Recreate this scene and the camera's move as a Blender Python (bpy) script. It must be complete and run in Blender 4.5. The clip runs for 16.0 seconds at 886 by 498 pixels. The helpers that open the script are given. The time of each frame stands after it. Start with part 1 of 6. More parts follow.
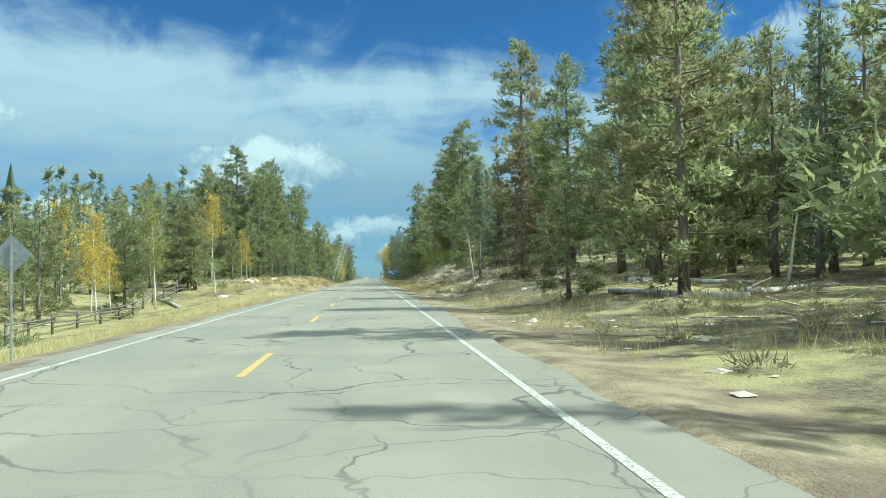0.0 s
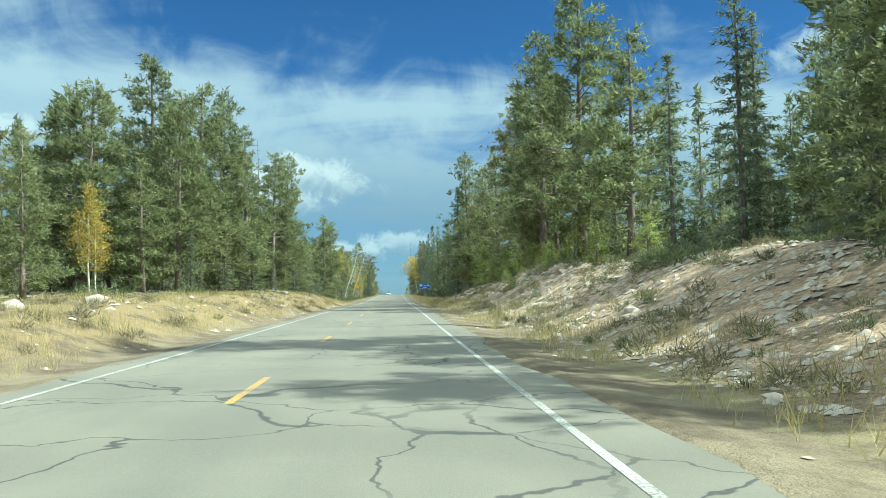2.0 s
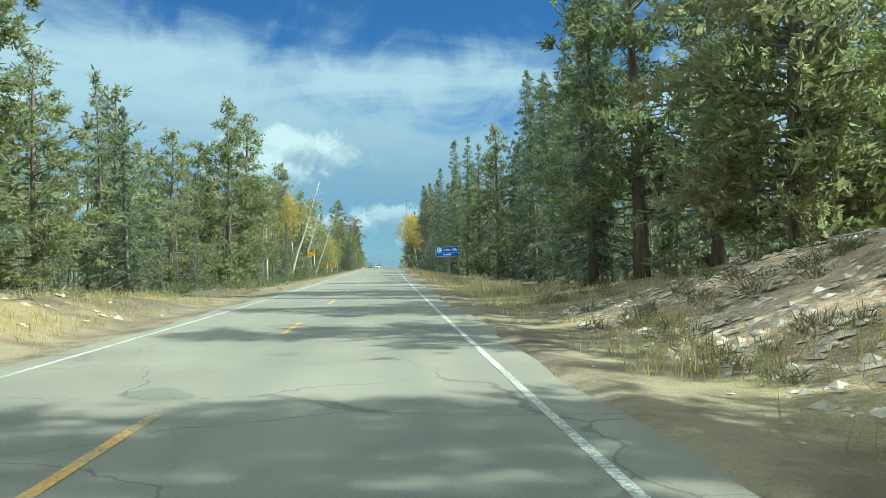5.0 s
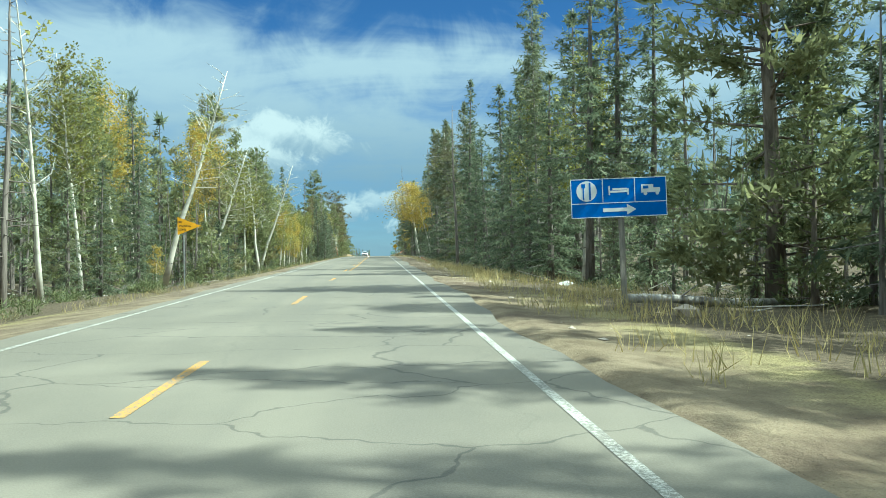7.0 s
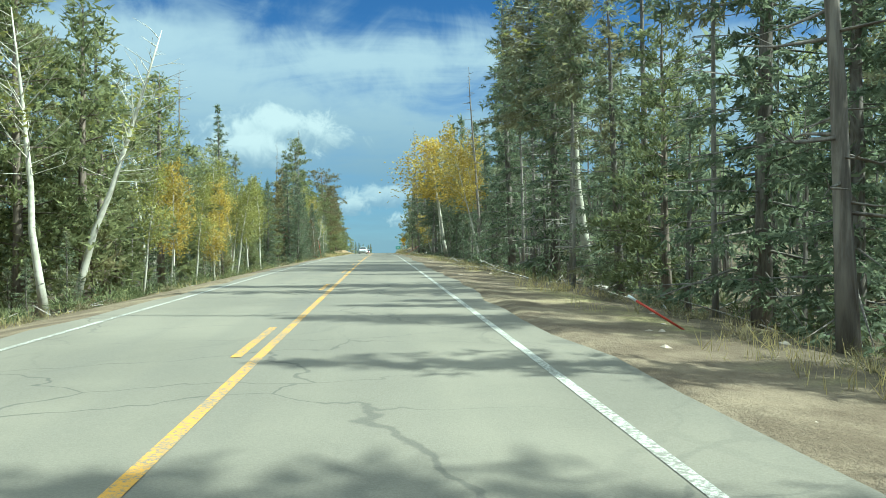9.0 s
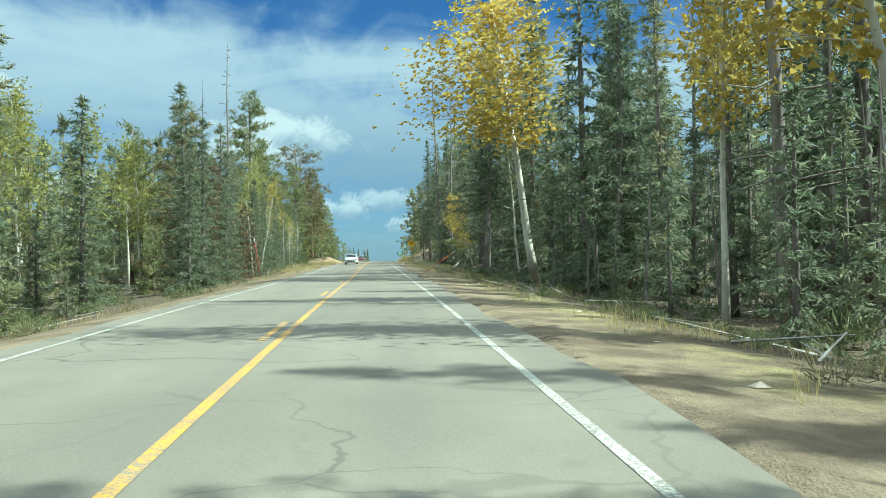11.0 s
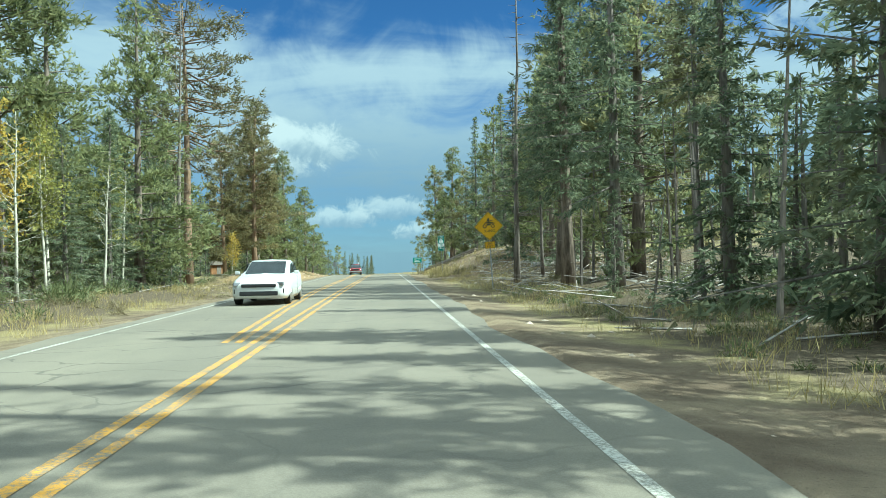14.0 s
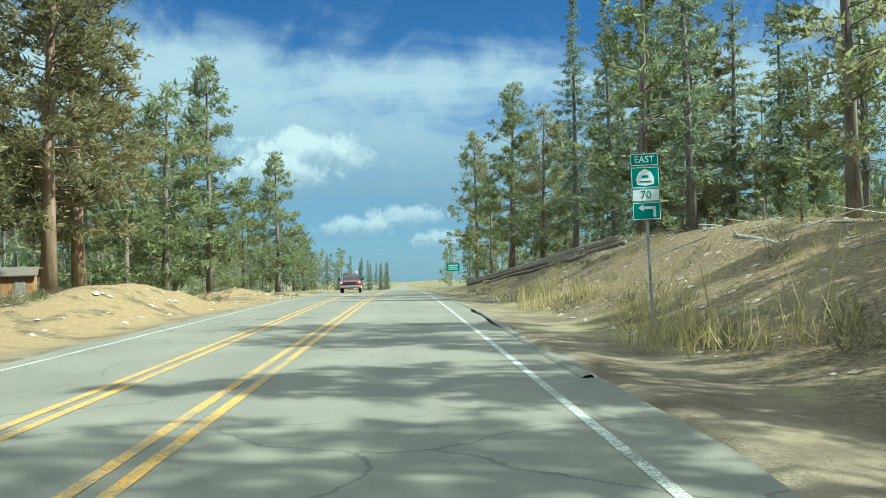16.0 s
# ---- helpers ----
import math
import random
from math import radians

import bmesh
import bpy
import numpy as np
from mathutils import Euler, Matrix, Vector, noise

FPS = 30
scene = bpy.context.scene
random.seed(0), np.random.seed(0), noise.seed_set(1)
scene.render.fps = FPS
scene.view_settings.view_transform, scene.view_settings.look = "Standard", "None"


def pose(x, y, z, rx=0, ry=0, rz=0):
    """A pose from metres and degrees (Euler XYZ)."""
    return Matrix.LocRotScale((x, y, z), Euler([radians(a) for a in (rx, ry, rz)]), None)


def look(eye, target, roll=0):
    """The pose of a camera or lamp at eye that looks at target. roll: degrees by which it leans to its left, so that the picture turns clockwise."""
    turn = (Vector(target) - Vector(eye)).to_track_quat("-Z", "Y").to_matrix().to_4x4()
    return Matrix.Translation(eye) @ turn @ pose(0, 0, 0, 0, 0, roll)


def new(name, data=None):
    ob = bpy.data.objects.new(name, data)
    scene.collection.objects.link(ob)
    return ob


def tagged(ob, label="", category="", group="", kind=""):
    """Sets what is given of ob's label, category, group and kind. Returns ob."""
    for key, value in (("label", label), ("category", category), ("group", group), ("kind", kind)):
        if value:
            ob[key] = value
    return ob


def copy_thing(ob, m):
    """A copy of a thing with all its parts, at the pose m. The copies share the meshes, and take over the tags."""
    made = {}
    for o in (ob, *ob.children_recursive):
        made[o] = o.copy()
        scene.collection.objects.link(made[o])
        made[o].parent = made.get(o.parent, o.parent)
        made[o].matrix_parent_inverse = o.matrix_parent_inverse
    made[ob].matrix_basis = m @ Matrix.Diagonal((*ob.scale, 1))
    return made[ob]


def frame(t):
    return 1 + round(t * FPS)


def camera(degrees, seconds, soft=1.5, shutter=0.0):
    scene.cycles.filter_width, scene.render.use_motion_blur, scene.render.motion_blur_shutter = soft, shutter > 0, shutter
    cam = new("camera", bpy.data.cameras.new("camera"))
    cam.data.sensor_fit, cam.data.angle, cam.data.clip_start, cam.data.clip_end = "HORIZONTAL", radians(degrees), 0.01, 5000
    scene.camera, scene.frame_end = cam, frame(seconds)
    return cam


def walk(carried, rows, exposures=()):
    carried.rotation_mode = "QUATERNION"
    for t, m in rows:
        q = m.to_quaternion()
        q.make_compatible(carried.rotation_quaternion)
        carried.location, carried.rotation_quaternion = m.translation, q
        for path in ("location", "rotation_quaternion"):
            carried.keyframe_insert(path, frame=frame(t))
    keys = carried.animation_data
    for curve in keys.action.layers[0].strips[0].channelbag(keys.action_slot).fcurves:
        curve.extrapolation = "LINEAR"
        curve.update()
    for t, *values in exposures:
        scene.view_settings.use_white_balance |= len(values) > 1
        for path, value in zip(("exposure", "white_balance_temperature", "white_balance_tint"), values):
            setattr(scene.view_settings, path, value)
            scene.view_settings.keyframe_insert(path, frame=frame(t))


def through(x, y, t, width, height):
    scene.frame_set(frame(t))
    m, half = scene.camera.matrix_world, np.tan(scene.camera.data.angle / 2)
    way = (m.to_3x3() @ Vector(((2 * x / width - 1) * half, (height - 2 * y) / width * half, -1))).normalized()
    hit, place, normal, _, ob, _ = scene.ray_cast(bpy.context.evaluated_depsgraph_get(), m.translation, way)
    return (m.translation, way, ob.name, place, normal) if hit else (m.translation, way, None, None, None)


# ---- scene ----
cam = camera(60.0, 16.0, soft=0.85, shutter=0.0)
PATH = [
    (0, (-0.084, 0.000, 1.320), (0.842, 9.953, 1.617), -0.93),
    (0.5, (-0.062, 15.208, 1.286), (0.741, 25.169, 1.661), -0.92),
    (1, (-0.041, 30.338, 1.231), (0.639, 40.305, 1.673), -0.88),
    (1.5, (-0.020, 45.393, 1.141), (0.603, 55.362, 1.632), -0.86),
    (2, (0.004, 60.375, 1.017), (0.613, 70.344, 1.520), -0.86),
    (2.5, (0.033, 75.286, 0.912), (0.692, 85.252, 1.422), -0.82),
    (3, (0.066, 90.130, 0.802), (0.757, 100.095, 1.281), -0.78),
    (3.5, (0.097, 104.909, 0.725), (0.806, 114.876, 1.125), -0.76),
    (4, (0.122, 119.625, 0.697), (0.832, 129.595, 0.999), -0.77),
    (6.5, (0.161, 192.359, 0.225), (0.905, 202.332, 0.232), -0.87),
    (7, (0.140, 206.755, 0.242), (0.974, 216.720, 0.212), -0.88),
    (7.5, (0.104, 221.106, 0.286), (0.986, 231.067, 0.238), -0.88),
    (8, (0.065, 235.415, 0.295), (0.931, 245.378, 0.240), -0.87),
    (8.5, (0.035, 249.686, 0.282), (0.862, 259.652, 0.215), -0.84),
    (9, (0.025, 263.919, 0.281), (0.826, 273.887, 0.175), -0.85),
    (9.5, (0.042, 278.119, 0.323), (0.877, 288.082, 0.169), -0.86),
    (12, (0.167, 348.698, 0.023), (0.961, 358.667, 0.034), -1.08),
    (12.5, (0.172, 362.748, -0.150), (0.925, 372.719, -0.169), -1.06),
    (13, (0.171, 376.782, -0.311), (0.888, 386.756, -0.346), -1.03),
    (13.5, (0.167, 390.803, -0.471), (0.887, 400.777, -0.476), -1.00),
    (14, (0.156, 404.814, -0.642), (0.894, 414.786, -0.593), -1.00),
    (14.5, (0.140, 418.816, -0.829), (0.859, 428.789, -0.730), -0.99),
    (15, (0.120, 432.813, -0.969), (0.785, 442.789, -0.831), -0.99),
    (15.5, (0.099, 446.806, -1.118), (0.662, 456.789, -0.956), -0.99),
    (16, (0.079, 460.800, -1.292), (0.588, 470.786, -1.129), -0.96),
]
walk(cam, [(t, look(eye, target, roll)) for t, eye, target, roll in PATH], exposures=[(0.0, 0.98, 5300, -18), (16.0, 0.98, 5300, -18)])

# ---- light -------------------------------------------------------------
SUN_ELEV, SUN_AZ = 47.0, 104.0      # degrees; azimuth clockwise from the road's direction (+y)
sun_dir = Vector((math.sin(radians(SUN_AZ)) * math.cos(radians(SUN_ELEV)),
                  math.cos(radians(SUN_AZ)) * math.cos(radians(SUN_ELEV)), math.sin(radians(SUN_ELEV))))
sun_data = bpy.data.lights.new("sun", "SUN")
sun_data.energy, sun_data.angle, sun_data.color = 5.0, radians(0.6), (1.0, 0.93, 0.82)
sun = new("sun", sun_data)
sun.matrix_world = look(sun_dir * 100, (0, 0, 0))


class Nodes:
    """Short hand for a node tree."""

    def __init__(self, tree):
        self.tree = tree
        tree.nodes.clear()

    def add(self, kind, **inputs):
        node = self.tree.nodes.new("ShaderNode" + kind)
        if "p_operation" in inputs:
            node.operation = inputs["p_operation"]
        if "p_use_clamp" in inputs:
            node.use_clamp = inputs["p_use_clamp"]
        if "p_interpolation_type" in inputs:
            node.interpolation_type = inputs["p_interpolation_type"]
        if "p_blend_type" in inputs:
            node.blend_type = inputs["p_blend_type"]
        if "p_sky_type" in inputs:
            node.sky_type = inputs["p_sky_type"]
        if "p_sun_disc" in inputs:
            node.sun_disc = inputs["p_sun_disc"]
        if "p_sun_elevation" in inputs:
            node.sun_elevation = inputs["p_sun_elevation"]
        if "p_sun_rotation" in inputs:
            node.sun_rotation = inputs["p_sun_rotation"]
        if "p_altitude" in inputs:
            node.altitude = inputs["p_altitude"]
        if "p_air_density" in inputs:
            node.air_density = inputs["p_air_density"]
        if "p_dust_density" in inputs:
            node.dust_density = inputs["p_dust_density"]
        if "p_ozone_density" in inputs:
            node.ozone_density = inputs["p_ozone_density"]
        if "p_feature" in inputs:
            node.feature = inputs["p_feature"]
        for key, value in inputs.items():
            if not key.startswith("p_"):
                slot = int(key[1:]) if key[0] == "i" and key[1:].isdigit() else key.replace("_", " ")
                self.put(node.inputs[slot], value)
        return node

    def put(self, socket, value):
        if isinstance(value, bpy.types.NodeSocket):
            self.tree.links.new(value, socket)
        elif isinstance(value, bpy.types.Node):
            self.tree.links.new(value.outputs[0], socket)
        else:
            if socket.type == "RGBA" and len(value) == 3:
                value = (*value, 1)
            socket.default_value = value

    def math(self, op, a, b=0.0, c=0.0, clamp=False):
        return self.add("Math", p_operation=op, p_use_clamp=clamp, i0=a, i1=b, i2=c).outputs[0]

    def ramp(self, value, lo, hi, to_lo=0.0, to_hi=1.0):
        return self.add("MapRange", p_interpolation_type="SMOOTHSTEP", Value=value, From_Min=lo, From_Max=hi, To_Min=to_lo, To_Max=to_hi).outputs[0]

    def mix(self, fac, a, b, blend="MIX"):
        return self.add("MixRGB", p_blend_type=blend, Fac=fac, Color1=a, Color2=b).outputs[0]

    def noise(self, vec, scale, detail=4.0, rough=0.55, warp=0.0):
        return self.add("TexNoise", Vector=vec, Scale=scale, Detail=detail, Roughness=rough, Distortion=warp).outputs[0]


def make_world():
    world = bpy.data.worlds.new("sky")
    scene.world = world
    world.use_nodes = True
    n = Nodes(world.node_tree)
    sky = n.add("TexSky", p_sky_type="NISHITA", p_sun_disc=False, p_sun_elevation=radians(SUN_ELEV), p_sun_rotation=radians(SUN_AZ),
                p_altitude=2400, p_air_density=1.0, p_dust_density=0.3, p_ozone_density=2.0)
    way = n.add("TexCoord").outputs["Generated"]
    sep = n.add("SeparateXYZ", Vector=way)
    x, y, z = sep.outputs
    flat = n.math("ADD", n.math("MAXIMUM", z, 0.0), 0.12)
    # clouds lie on a plane overhead, so that they crowd towards the horizon
    plan = n.add("CombineXYZ", X=n.math("DIVIDE", x, flat), Y=n.math("DIVIDE", y, flat), Z=0.0).outputs[0]
    streak = n.add("CombineXYZ", X=n.math("DIVIDE", x, flat), Y=n.math("MULTIPLY", n.math("DIVIDE", y, flat), 1.7), Z=3.0).outputs[0]
    elev = n.math("ARCSINE", z)
    broad = n.noise(streak, 0.55, 6, 0.55, 0.6)
    fine = n.noise(plan, 2.6, 7, 0.62, 0.4)
    wisp = n.noise(way, 9.0, 5, 0.6, 0.8)
    # the veil of high cloud: open blue above about 17 degrees
    edge = n.math("ADD", elev, n.math("MULTIPLY", n.math("SUBTRACT", broad, 0.5), 0.50))
    edge = n.math("ADD", edge, n.math("MULTIPLY", n.math("SUBTRACT", wisp, 0.5), 0.20))
    edge = n.math("ADD", edge, n.math("MULTIPLY", x, 0.10))
    veil = n.math("MULTIPLY", n.ramp(edge, 0.37, 0.23), n.ramp(edge, 0.0, 0.17, 0.72, 1.0))
    veil = n.math("MULTIPLY", veil, n.ramp(fine, 0.1, 0.6, 0.75, 1.0))
    base = n.mix(1.0, sky.outputs[0], (0.62, 0.84, 1.12), "MULTIPLY")
    # bright broken cloud overhead and behind, out of view, added for fill light
    high = n.math("MULTIPLY", n.ramp(n.noise(plan, 0.9, 6, 0.6, 0.5), 0.32, 0.48), n.ramp(elev, 0.42, 0.62))
    base = n.mix(high, base, (16.0, 16.4, 16.6))
    veil_tone = n.mix(n.ramp(elev, 0.05, 0.25), (3.1, 4.1, 5.0), (6.6, 7.3, 7.8))
    col = n.mix(n.math("MULTIPLY", veil, 0.93), base, veil_tone)

    # single heaps of cumulus, low over the road
    def heap(col, az, el, wide, high, bright, shade, dense):
        dx = n.math("SUBTRACT", n.math("ARCTAN2", x, y), radians(az))
        dz = n.math("SUBTRACT", elev, radians(el))
        lump = n.noise(way, 46.0 / high ** 0.75, 7, 0.64, 0.5)
        up = n.math("DIVIDE", dz, radians(high))
        lower = n.math("MULTIPLY", n.math("MINIMUM", up, 0.0), 1.6)
        r = n.math("ADD", n.math("POWER", n.math("DIVIDE", dx, radians(wide)), 2.0), n.math("POWER", n.math("ADD", n.math("MAXIMUM", up, 0.0), lower), 2.0))
        r = n.math("ADD", n.math("SQRT", r), n.math("MULTIPLY", n.math("SUBTRACT", lump, 0.5), 2.1))
        cover = n.math("MULTIPLY", n.ramp(r, 1.25, 0.72), dense)
        light = n.ramp(n.math("ADD", up, n.math("MULTIPLY", n.math("SUBTRACT", lump, 0.5), -2.2)), -0.55, 0.65)
        return n.mix(cover, col, n.mix(light, shade, bright))

    white, grey = (8.6, 8.9, 8.8), (4.0, 4.9, 5.8)
    for az, el, wide, high, dense in ((-7.2, 7.4, 5.2, 2.3, 0.95), (-9.5, 6.4, 4.0, 1.4, 0.85), (-27.5, 10.2, 3.4, 1.3, 0.85), (-21.0, 4.2, 4.5, 1.3, 0.85), (0.4, 3.2, 3.2, 1.0, 0.6), (-3.6, 2.5, 3.0, 0.9, 0.65),
                                      (3.2, 1.5, 2.6, 0.8, 0.6), (36.0, 15.0, 8.0, 2.6, 0.6)):
        col = heap(col, az, el, wide, high, white, grey, dense)
    back = n.add("Background", Color=col, Strength=0.0495)
    out = n.add("OutputWorld")
    n.put(out.inputs["Surface"], back)


make_world()

# ---- materials ---------------------------------------------------------


def material(name):
    m = bpy.data.materials.new(name)
    m.use_nodes = True
    return m, Nodes(m.node_tree)


def finish(n, color, rough=0.8, metal=0.0, bump=None, depth=0.02, spec=0.3, through=0.0, mask=None):
    b = n.add("BsdfPrincipled", Base_Color=color, Roughness=rough, Metallic=metal)
    n.put(b.inputs["Specular IOR Level"], spec)
    if bump is not None:
        n.put(b.inputs["Normal"], n.add("Bump", Strength=0.6, Distance=depth, Height=bump).outputs[0])
    last = b.outputs[0]
    if through:
        t = n.add("BsdfTranslucent", Color=color)
        last = n.add("MixShader", Fac=through, i1=last, i2=t.outputs[0]).outputs[0]
    if mask is not None:
        last = n.add("MixShader", Fac=mask, i1=n.add("BsdfTransparent").outputs[0], i2=last).outputs[0]
    n.put(n.add("OutputMaterial").inputs["Surface"], last)


def place_of(n):
    return n.add("NewGeometry").outputs["Position"]


def mat_plain(name, color, rough=0.6, metal=0.0, spec=0.4, vary=0.12, scale=6.0):
    m, n = material(name)
    c = n.add("TexCoord").outputs["Object"]
    k = n.noise(c, scale, 5)
    dark = tuple(v * (1 - vary) for v in color)
    light = tuple(min(1, v * (1 + vary)) for v in color)
    finish(n, n.mix(n.ramp(k, 0.3, 0.7), dark, light), n.ramp(k, 0.2, 0.8, rough * 0.85, min(1, rough * 1.1)), metal, None, spec=spec)
    return m


def mat_asphalt():
    m, n = material("worn_asphalt")
    p = place_of(n)
    grit = n.noise(p, 60, 3, 0.7)
    patch = n.noise(p, 0.35, 5, 0.6)
    long = n.add("VectorMath", p_operation="MULTIPLY", i0=p, i1=(1.2, 0.05, 1.0)).outputs[0]
    track = n.noise(long, 0.9, 3, 0.5)
    col = n.mix(n.ramp(patch, 0.3, 0.7), (0.150, 0.134, 0.104), (0.208, 0.185, 0.143))
    col = n.mix(n.ramp(track, 0.35, 0.7, 0.0, 0.45), col, (0.128, 0.116, 0.097))
    col = n.mix(n.ramp(grit, 0.3, 0.75, 0.0, 0.35), col, (0.275, 0.247, 0.196))
    # sealed cracks
    bend = n.add("VectorMath", p_operation="ADD", i0=p, i1=n.add("VectorMath", p_operation="SCALE", i0=n.add("TexNoise", Vector=p, Scale=0.7, Detail=4.0).outputs[1], Scale=1.6).outputs[0]).outputs[0]
    squash = n.add("VectorMath", p_operation="MULTIPLY", i0=bend, i1=(0.55, 1.0, 0.0)).outputs[0]
    cells = n.add("TexVoronoi", p_feature="DISTANCE_TO_EDGE", Vector=squash, Scale=0.50).outputs[0]
    crack = n.math("MULTIPLY", n.ramp(cells, 0.0090, 0.003), n.ramp(n.noise(p, 0.10, 3), 0.36, 0.56, 0.15, 1.0))
    early = n.ramp(n.add("SeparateXYZ", Vector=p).outputs[1], 150, 60, 0.12, 1.0)
    crack = n.math("MULTIPLY", crack, n.ramp(early, 0.12, 1.0, 0.6, 1.0))
    drawn = n.add("VectorMath", p_operation="MULTIPLY", i0=bend, i1=(0.62, 0.16, 0.0)).outputs[0]
    lanes = n.add("TexVoronoi", p_feature="DISTANCE_TO_EDGE", Vector=drawn, Scale=0.6).outputs[0]
    seam = n.math("MULTIPLY", n.math("MULTIPLY", n.ramp(lanes, 0.0105, 0.004), n.ramp(n.noise(p, 0.16, 3), 0.42, 0.58)), early)
    col = n.mix(n.math("MULTIPLY", n.math("MAXIMUM", crack, seam), 0.75), col, (0.035, 0.035, 0.036))
    # squares of newer tar
    col = n.mix(n.math("MULTIPLY", n.ramp(n.noise(p, 0.55, 2, 0.4), 0.72, 0.75), 0.35), col, (0.07, 0.068, 0.062))
    finish(n, col, n.ramp(patch, 0.2, 0.8, 0.75, 0.95), bump=grit, depth=0.006, spec=0.25)
    return m


def mat_ground():
    m, n = material("forest_ground")
    p = place_of(n)
    big = n.noise(p, 0.10, 5, 0.6)
    mid = n.noise(p, 0.8, 5, 0.65)
    fine = n.noise(p, 9.0, 4, 0.7)
    speck = n.noise(p, 34.0, 3, 0.7)
    sep = n.add("SeparateXYZ", Vector=p)
    x = sep.outputs[0]
    y = sep.outputs[1]
    soil = n.mix(n.ramp(mid, 0.35, 0.65), (0.15, 0.112, 0.077), (0.27, 0.21, 0.145))
    ochre = n.mix(n.ramp(fine, 0.3, 0.7), (0.235, 0.155, 0.080), (0.345, 0.243, 0.132))
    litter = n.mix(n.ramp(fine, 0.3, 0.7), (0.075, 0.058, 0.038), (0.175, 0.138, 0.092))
    straw = n.mix(n.ramp(speck, 0.35, 0.7), (0.21, 0.175, 0.08), (0.37, 0.31, 0.15))
    # bare verge close to the road, straw in the open, litter under the trees
    side = n.math("ABSOLUTE", n.math("ADD", x, 1.75))
    bare = n.ramp(n.math("ADD", side, n.math("MULTIPLY", n.math("SUBTRACT", mid, 0.5), 3.0)), 7.2, 5.2)
    # stretch shaded by the woods: the colour is tipped to the darker litter
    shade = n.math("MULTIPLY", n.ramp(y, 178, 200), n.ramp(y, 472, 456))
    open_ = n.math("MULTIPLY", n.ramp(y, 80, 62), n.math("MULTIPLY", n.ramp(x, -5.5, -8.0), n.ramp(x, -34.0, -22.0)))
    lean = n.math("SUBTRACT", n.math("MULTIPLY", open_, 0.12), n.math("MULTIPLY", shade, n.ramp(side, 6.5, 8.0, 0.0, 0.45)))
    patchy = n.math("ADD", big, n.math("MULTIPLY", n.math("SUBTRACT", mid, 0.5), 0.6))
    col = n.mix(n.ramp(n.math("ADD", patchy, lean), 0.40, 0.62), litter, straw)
    col = n.mix(n.math("MULTIPLY", bare, 0.85), col, soil)
    # heaps of ochre soil on the left verge
    early = n.math("MULTIPLY", n.ramp(y, 68, 80), n.ramp(y, 178, 165))
    late = n.math("MULTIPLY", n.ramp(y, 458, 472), n.ramp(y, 545, 525))
    heaps = n.math("MULTIPLY", n.math("MAXIMUM", n.math("MULTIPLY", early, 0.72), late), n.ramp(n.math("ADD", x, n.math("MULTIPLY", n.math("SUBTRACT", mid, 0.5), 6.0)), -15.0, -12.0))
    heaps = n.math("MULTIPLY", heaps, n.ramp(n.math("ADD", x, n.math("MULTIPLY", n.math("SUBTRACT", mid, 0.5), 3.0)), -6.6, -8.2))
    blot = n.ramp(n.math("ADD", mid, n.math("MULTIPLY", n.math("SUBTRACT", big, 0.5), 0.8)), 0.36, 0.50, 0.15, 1.0)
    col = n.mix(n.math("MULTIPLY", heaps, blot), col, ochre)
    cut = n.math("MULTIPLY", n.math("MULTIPLY", n.ramp(y, 42, 56), n.ramp(y, 180, 166)), n.math("MULTIPLY", n.ramp(x, 4.0, 6.0), n.ramp(x, 17.0, 13.0)))
    col = n.mix(n.math("MULTIPLY", cut, n.ramp(mid, 0.35, 0.6, 0.35, 0.95)), col, n.mix(n.ramp(fine, 0.35, 0.65), (0.29, 0.190, 0.120), (0.55, 0.395, 0.27)))
    bank = n.math("MULTIPLY", n.math("MULTIPLY", n.ramp(y, 452, 468), n.ramp(y, 560, 540)), n.math("MULTIPLY", n.ramp(x, 4.0, 6.5), n.ramp(x, 24.0, 17.0)))
    col = n.mix(n.math("MULTIPLY", bank, n.ramp(mid, 0.30, 0.55, 0.3, 0.95)), col, n.mix(n.ramp(fine, 0.35, 0.65), (0.12, 0.080, 0.052), (0.30, 0.215, 0.13)))
    col = n.mix(n.ramp(speck, 0.6, 0.78, 0.0, 0.5), col, (0.37, 0.315, 0.235))
    col = n.mix(n.ramp(speck, 0.44, 0.25, 0.0, 0.6), col, (0.055, 0.043, 0.03))
    finish(n, col, 0.95, bump=n.math("ADD", fine, n.math("MULTIPLY", speck, 0.5)), depth=0.12, spec=0.1)
    return m


def mat_paint(name, color, wear):
    m, n = material(name)
    p = place_of(n)
    k = n.noise(p, 1.4, 4, 0.6)
    g = n.noise(p, 26.0, 5, 0.8)
    col = n.mix(n.ramp(n.math("ADD", g, n.math("MULTIPLY", k, 0.35)), wear, wear - 0.22), (0.19, 0.175, 0.145), color)
    finish(n, col, 0.75, spec=0.3)
    return m


